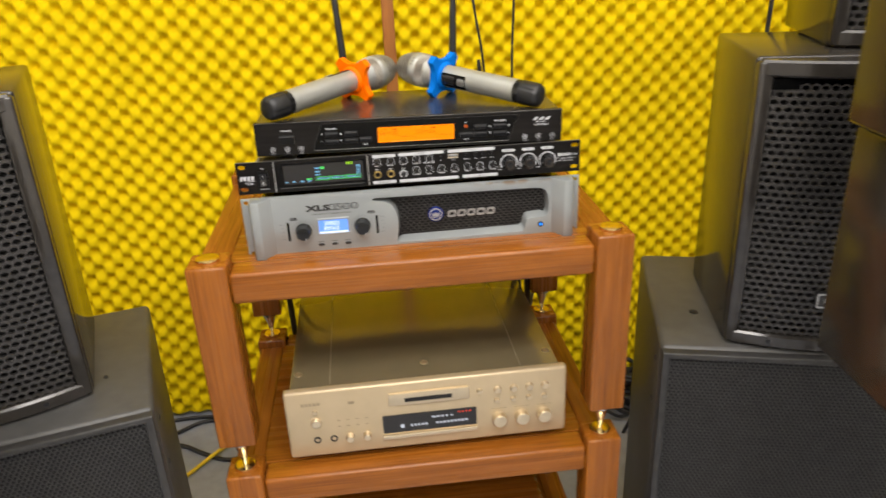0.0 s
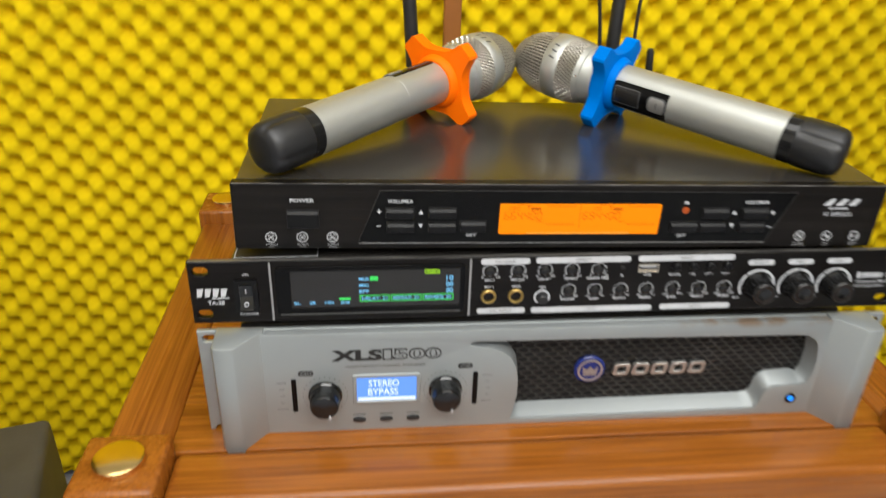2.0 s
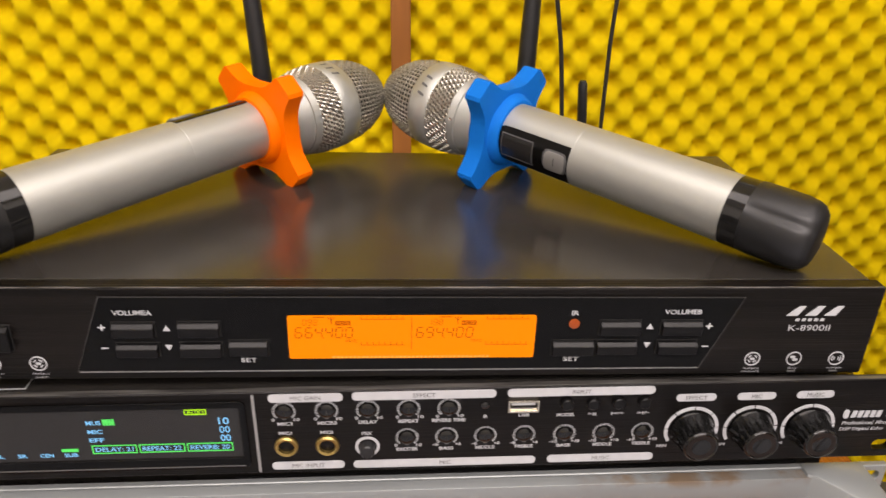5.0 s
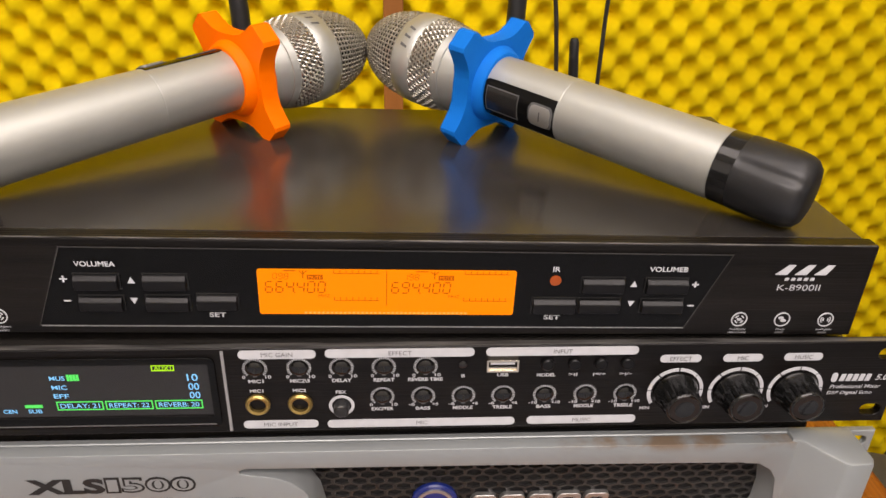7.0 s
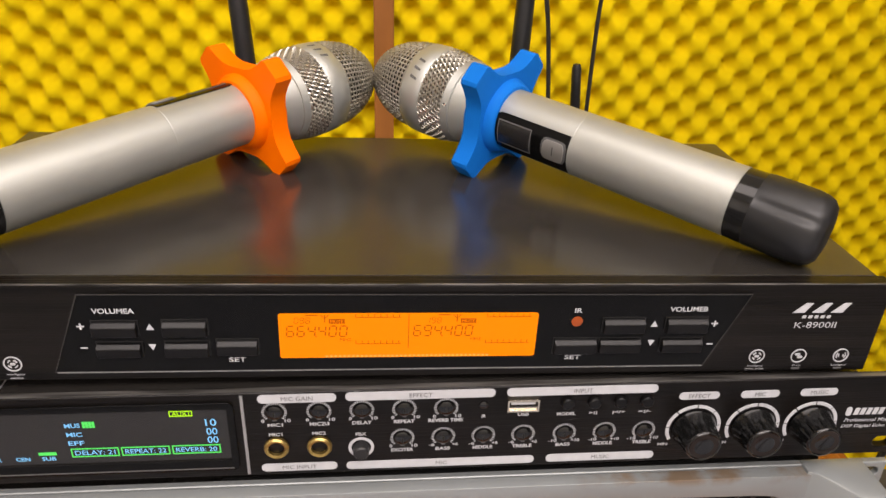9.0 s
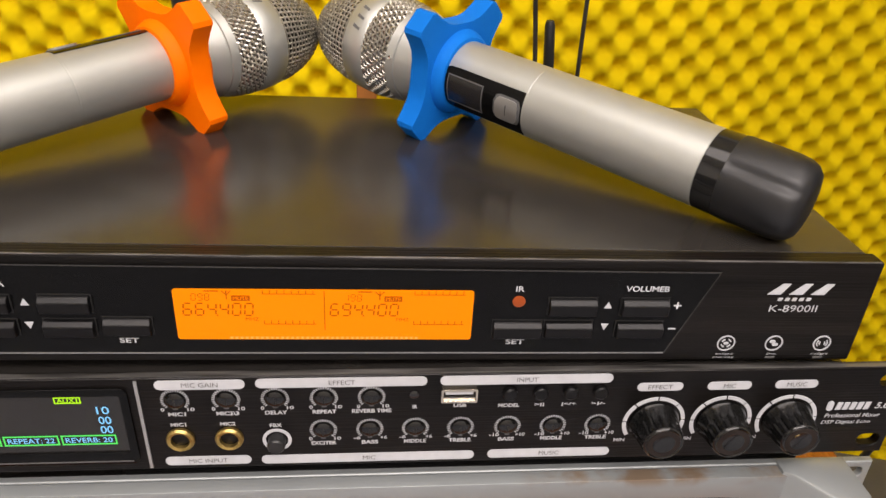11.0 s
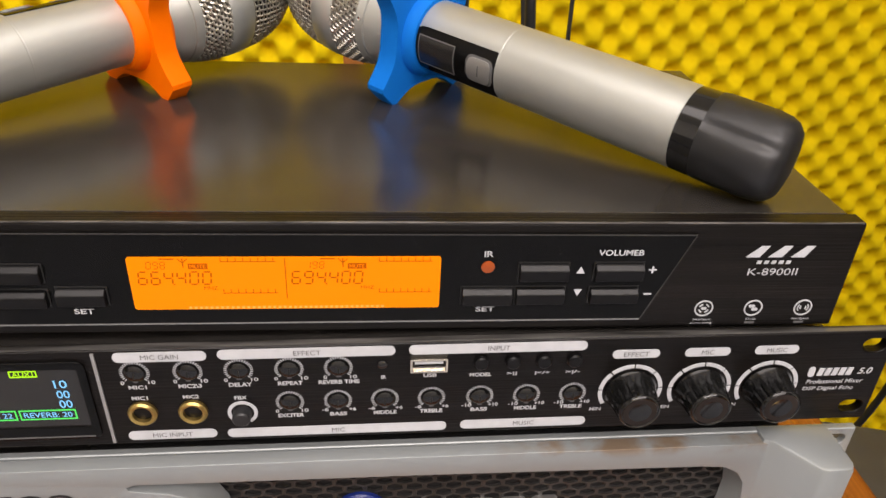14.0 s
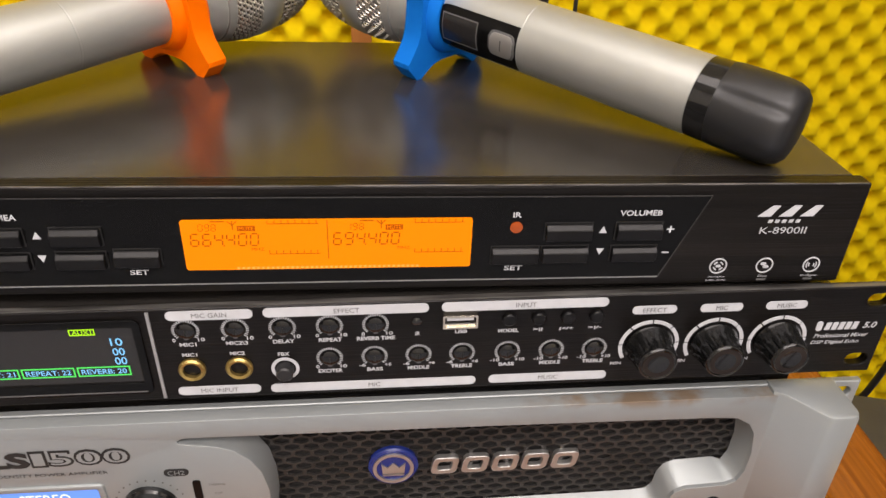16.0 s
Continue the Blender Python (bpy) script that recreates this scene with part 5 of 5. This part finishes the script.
    for c in (-20, 26):
        part("display_rim", patch(0.1001, 0.1206, 0.9, 0.01688, centre=c), GREYPRINT, pn, smooth=40)
    part("switch_rim", patch(0.1272, 0.1418, 21.5, 0.01672, centre=4, soft_end=True), GREYPRINT, pn, smooth=40)
    part("switch_slot", patch(0.1342, 0.1348, 8, 0.01753, centre=4), GREYPRINT, pn, smooth=40)
    return t


microphone((-0.0006, 0.2005, 0.9304), (0.1589, 0.0462, 0.9101), BLUE, -11, "champagne silver hand-held microphone with blue anti-roll ring")
microphone((-0.0101, 0.2048, 0.9283), (-0.1632, 0.0435, 0.9150), ORANGE, 58, "champagne silver hand-held microphone with orange anti-roll ring")

# ---- champagne disc player on the middle shelf ----
GZ = SHELF2
gold = thing("disc_player", pose(0.002, 0, GZ, 0, 0, 0.6), "champagne gold disc player with knobs on the middle shelf", "disc player")


def zg(z):
    return z - GZ


GYF = -0.034
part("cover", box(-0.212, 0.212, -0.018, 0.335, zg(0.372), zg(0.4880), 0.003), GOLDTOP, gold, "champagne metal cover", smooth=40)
part("front_panel", box(-0.2215, 0.2215, GYF, -0.018, zg(0.368), zg(0.4900), 0.005, 3), GOLD, gold, "champagne brushed front", smooth=50)
for x in (-0.17, 0.17):
    for y in (0.02, 0.29):
        part("foot", lathe([(0.0, 0.018), (zg(0.372), 0.020)], "Z", 20, None, (x, y, 0)), RUBBER, gold)
for x in (-0.150, 0.150):
    part("cover_seam", box(x - 0.0006, x + 0.0006, -0.015, 0.333, zg(0.4876), zg(0.4883)), FAINT, gold)
for x in (-0.200, 0.0, 0.200):
    part("cover_screw", lathe([(zg(0.4878), 0.0062), (zg(0.4894), 0.0060), (zg(0.4898), 0.0042), (zg(0.4890), 0.002), (zg(0.4890), 0.0003)], "Z", 16, None, (x, 0.020, 0)), GOLDBRIGHT, gold, smooth=40)
tr = part("disc_tray", box(-0.062, 0.064, GYF - 0.004, GYF + 0.002, zg(0.4510), zg(0.4730), 0.0015), GOLDBRIGHT, gold, "bright disc tray front", smooth=40)
part("tray_slot", box(-0.037, 0.037, GYF - 0.0047, GYF - 0.003, zg(0.4570), zg(0.4640)), VOID, tr)
dw = part("display_window", plate(rounded(-0.0735, 0.0755, zg(0.3990), zg(0.4320), 0.002), GYF - 0.0012, GYF + 0.001), SCREEN, gold, "dark display with red and pale figures")
part("window_bar", box(-0.0745, 0.0765, GYF - 0.005, GYF + 0.001, zg(0.3890), zg(0.3965), 0.0012), GOLDBRIGHT, gold, "bright bar under the display")
DY = GYF - 0.0015
for i, w in enumerate((0.006, 0.005, 0.004, 0.003, 0.003)):
    part("display_figure", box(0.004 + i * 0.0075, 0.004 + i * 0.0075 + w, DY, DY + 0.0002, zg(0.4205), zg(0.4235)), DIMPIX, dw)
for i in range(16):
    if i not in (5, 6):
        part("display_figure", box(-0.030 + i * 0.0058, -0.030 + i * 0.0058 + 0.0036, DY, DY + 0.0002, zg(0.4085), zg(0.4122)), DIMPIX, dw)
part("display_figure", box(-0.046, -0.040, DY, DY + 0.0002, zg(0.4070), zg(0.4135)), DIMPIX, dw)
for i in range(4):
    part("display_mark", box(0.046 + i * 0.006, 0.049 + i * 0.006, DY, DY + 0.0002, zg(0.4255), zg(0.4275)), REDPIX, dw)


def turned(x, z, r, deep, label, material=GOLDBRIGHT):
    part("knob" if r > 0.007 else "button", lathe([(GYF + 0.001, r * 1.08), (GYF - 0.0015, r * 1.08), (GYF - 0.002, r), (GYF - deep, r * 0.94), (GYF - deep - 0.001, r * 0.82), (GYF - deep - 0.001, 0.0003)], "Y", 28, None, (x, 0, zg(z))), material, gold, label, smooth=35)


for x in (0.1120, 0.1490, 0.1850):
    turned(x, 0.4050, 0.0118, 0.0105, "turned champagne knob")
    part("caption_bar", box(x - 0.012, x + 0.012, GYF - 0.0003, GYF, zg(0.4235), zg(0.4242)), FAINT, gold)
for x in (0.110, 0.1360, 0.1610, 0.1860):
    turned(x, 0.4600, 0.0058, 0.004, "round champagne button")
    turned(x - 0.001, 0.4400, 0.0040, 0.003, "small round champagne button")
turned(0.0810, 0.4600, 0.0042, 0.003, "small round champagne button")
turned(-0.1760, 0.4330, 0.0078, 0.005, "round champagne power button")
turned(-0.1760, 0.4520, 0.0035, 0.002, "small round champagne button")
for x in (-0.1260, -0.0990):
    turned(x, 0.4010, 0.0062, 0.009, "small turned champagne knob")
for x in (-0.1770, -0.1510):
    part("jack_socket", lathe([(GYF + 0.001, 0.0060), (GYF - 0.0015, 0.0056), (GYF - 0.0012, 0.0038), (GYF + 0.002, 0.0036), (GYF + 0.002, 0.0003)], "Y", 20, None, (x, 0, zg(0.4000))), RUBBER, gold, "dark jack socket", smooth=40)
for i in range(4):
    x0 = -0.1440 + i * 0.0145
    for z in (0.4210, 0.4320):
        part("caption_bar", box(x0, x0 + 0.005, GYF - 0.0003, GYF, zg(z), zg(z + 0.0012)), FAINT, gold)
for i in range(5):
    part("maker_mark", box(-0.1960 + i * 0.006, -0.1918 + i * 0.006, GYF - 0.0003, GYF, zg(0.4640), zg(0.4690)), FAINT, gold)
part("maker_mark", box(-0.1240, -0.1150, GYF - 0.0003, GYF, zg(0.4610), zg(0.4660)), FAINT, gold)

# ---- dark reddish cased unit on the bottom shelf ----
BZ = TIERS[2][1] - 0.015
low = thing("cased_amplifier", pose(0.02, 0.165, BZ), "low amplifier in a reddish wooden case on the bottom shelf", "amplifier")
part("case", box(-0.19, 0.19, -0.16, 0.16, 0.012, 0.150, 0.006), WOOD_X, low)
part("front_panel", box(-0.182, 0.182, -0.166, -0.1602, 0.020, 0.142, 0.002), KEY, low)
for x in (-0.15, 0.15):
    for y in (-0.12, 0.12):
        part("foot", lathe([(0.0, 0.015), (0.013, 0.016)], "Z", 16, None, (x, y, 0)), RUBBER, low)

# ---- more loudspeakers beside the walk ----


def monitor(m):
    """A compact box loudspeaker, front towards -y, origin at the middle of its foot."""
    t = thing("monitor_speaker", m, "compact dark box loudspeaker on a stand beside the walkway", "loudspeaker", "compact loudspeakers")
    part("cabinet", box(-0.125, 0.125, -0.125, 0.125, 0, 0.268, 0.006, 3), PAINT, t, smooth=50)
    part("baffle", box(-0.117, 0.117, -0.129, -0.1252, 0.008, 0.260, 0.003), SUBPAINT, t)
    for z, r in ((0.095, 0.075), (0.205, 0.038)):
        part("cone", lathe([(-0.1292, r), (-0.134, r * 0.96), (-0.134, r * 0.86), (-0.1295, r * 0.5), (-0.1295, 0.001)], "Y", 28, None, (0, 0, z)), RUBBER, t, "round dark driver", smooth=40)
    return t


def stand(x, y, top):
    t = thing("speaker_stand", pose(x, y, ZF), "black metal loudspeaker stand on the floor", "speaker stand", "loudspeaker stands")
    part("base_plate", box(-0.13, 0.13, -0.13, 0.13, 0, 0.012, 0.004), CASE, t)
    part("pole", lathe([(0.012, 0.020), (top - ZF - 0.010, 0.020)], "Z", 20), CASE, t, smooth=50)
    part("top_plate", box(-0.09, 0.09, -0.09, 0.09, top - ZF - 0.010, top - ZF, 0.003), CASE, t)


stand(0.568, -0.425, 0.658)
stand(-0.600, -0.430, 0.658)
mon = monitor(pose(0.568, -0.420, 0.658, 0, 0, -2))
copy_thing(mon, pose(0.556, -0.420, 0.927, 0, 0, -2))
copy_thing(mon, pose(-0.598, -0.428, 0.658, 0, 0, 2))

# ---- cables ----


def cable(points, r, material, label, name="cable", seg=8):
    return tagged(part(name, tube(points, r, seg), material, None, "", 60), label, "cable")


cable([(0.295, 0.72, 2.0), (0.292, 0.72, 1.45), (0.290, 0.72, 1.10), (0.289, 0.72, 0.95), (0.285, 0.72, 0.84), (0.286, 0.71, 0.60), (0.30, 0.66, 0.20), (0.34, 0.60, ZF + 0.004)], 0.0028, CABLE, "thin black cable hanging down the foam wall")
cable([(0.11, 0.64, 2.0), (0.138, 0.64, 1.30), (0.168, 0.64, 1.10), (0.190, 0.64, 0.95), (0.206, 0.64, 0.84), (0.22, 0.63, 0.60), (0.225, 0.60, 0.20), (0.22, 0.58, ZF + 0.004)], 0.0028, CABLE, "thin black cable hanging down the foam wall")
cable([(0.80, 0.52, 1.5), (0.785, 0.51, 1.0), (0.765, 0.50, 0.62), (0.742, 0.50, 0.45), (0.722, 0.50, 0.33), (0.690, 0.50, 0.25), (0.62, 0.52, 0.08), (0.55, 0.55, ZF + 0.006)], 0.0048, CABLE, "black cable hanging beside the subwoofer")
cable([(-0.90, 0.78, ZF + 0.006), (-0.70, 0.80, ZF + 0.006), (-0.58, 0.805, ZF + 0.006), (-0.40, 0.78, ZF + 0.006), (-0.15, 0.70, ZF + 0.006)], 0.0055, CABLE, "black cable lying along the wall")
cable([(-0.85, 0.66, ZF + 0.006), (-0.667, 0.735, ZF + 0.006), (-0.574, 0.785, ZF + 0.006), (-0.42, 0.75, ZF + 0.006), (-0.20, 0.64, ZF + 0.006)], 0.0055, CABLE, "black cable lying on the floor")
cable([(-0.80, 0.70, ZF + 0.006), (-0.645, 0.690, ZF + 0.006), (-0.56, 0.640, ZF + 0.006), (-0.49, 0.605, ZF + 0.006), (-0.40, 0.62, ZF + 0.006), (-0.25, 0.58, ZF + 0.006)], 0.006, CABLE, "black cable lying on the floor")
cable([(-0.72, 0.42, ZF + 0.005), (-0.60, 0.545, ZF + 0.006), (-0.52, 0.635, ZF + 0.014), (-0.45, 0.70, ZF + 0.02), (-0.36, 0.72, ZF + 0.006)], 0.0050, CABLEYELLOW, "yellow cable lying on the floor")
random.seed(5)
for i in range(22):
    cx_, cy_ = 0.66 + random.uniform(-0.10, 0.13), 0.690 + random.uniform(-0.055, 0.055)
    R = random.uniform(0.045, 0.095)
    tilt = random.uniform(-0.35, 0.35)
    lift = 0.10 * max(0.0, 1 - abs(cx_ - 0.67) / 0.18) * random.random()
    pts = []
    for k in range(19):
        a = k / 18 * 2 * math.pi * 1.35 + i
        rr = R * (1 + 0.25 * math.sin(2.3 * a + i))
        dx, dy = rr * math.cos(a), 0.62 * rr * math.sin(a)
        pts.append((cx_ + dx, min(cy_ + dy, 0.775), ZF + 0.009 + lift + max(-lift, tilt * dx) * 0.5 + abs(0.016 * math.sin(3 * a + i))))
    cable(pts, random.choice((0.0045, 0.0055, 0.0065)), CABLE, "loop of black cable heaped on the floor behind the rack")
cable([(0.215, 0.31, 0.62), (0.235, 0.34, 0.58), (0.245, 0.36, 0.46), (0.255, 0.40, 0.30), (0.27, 0.46, 0.05), (0.30, 0.52, ZF + 0.02)], 0.007, CABLE, "thick black cable hanging behind the disc player")
cable([(0.20, 0.33, 0.60), (0.225, 0.36, 0.56), (0.230, 0.38, 0.44), (0.250, 0.42, 0.25), (0.29, 0.48, 0.0), (0.33, 0.52, ZF + 0.03)], 0.006, CABLE, "black cable hanging behind the disc player")
cable([(0.22, 0.36, 0.64), (0.28, 0.40, 0.62), (0.315, 0.42, 0.54), (0.30, 0.42, 0.44), (0.27, 0.44, 0.35), (0.30, 0.50, 0.10), (0.34, 0.54, ZF + 0.02)], 0.004, CABLEGREY, "thin pale grey cable looping behind the rack")
cable([(-0.20, 0.34, 0.60), (-0.235, 0.36, 0.56), (-0.245, 0.37, 0.44), (-0.24, 0.42, 0.20), (-0.22, 0.50, ZF + 0.01)], 0.006, CABLE, "black cable hanging behind the disc player")
for y in (-1.25, -0.25, -2.2):
    fx = thing("ceiling_light", pose(0.15 if y > -2 else 0.0, y, CEIL), "white panel light fitting under the ceiling", "ceiling light", "ceiling tube lights")
    half = 1.13 if y > -2 else 0.78
    part("housing", box(-half, half, -0.33 if y > -2 else -0.13, 0.33 if y > -2 else 0.13, -0.036, -0.001, 0.004), CEILING, fx)
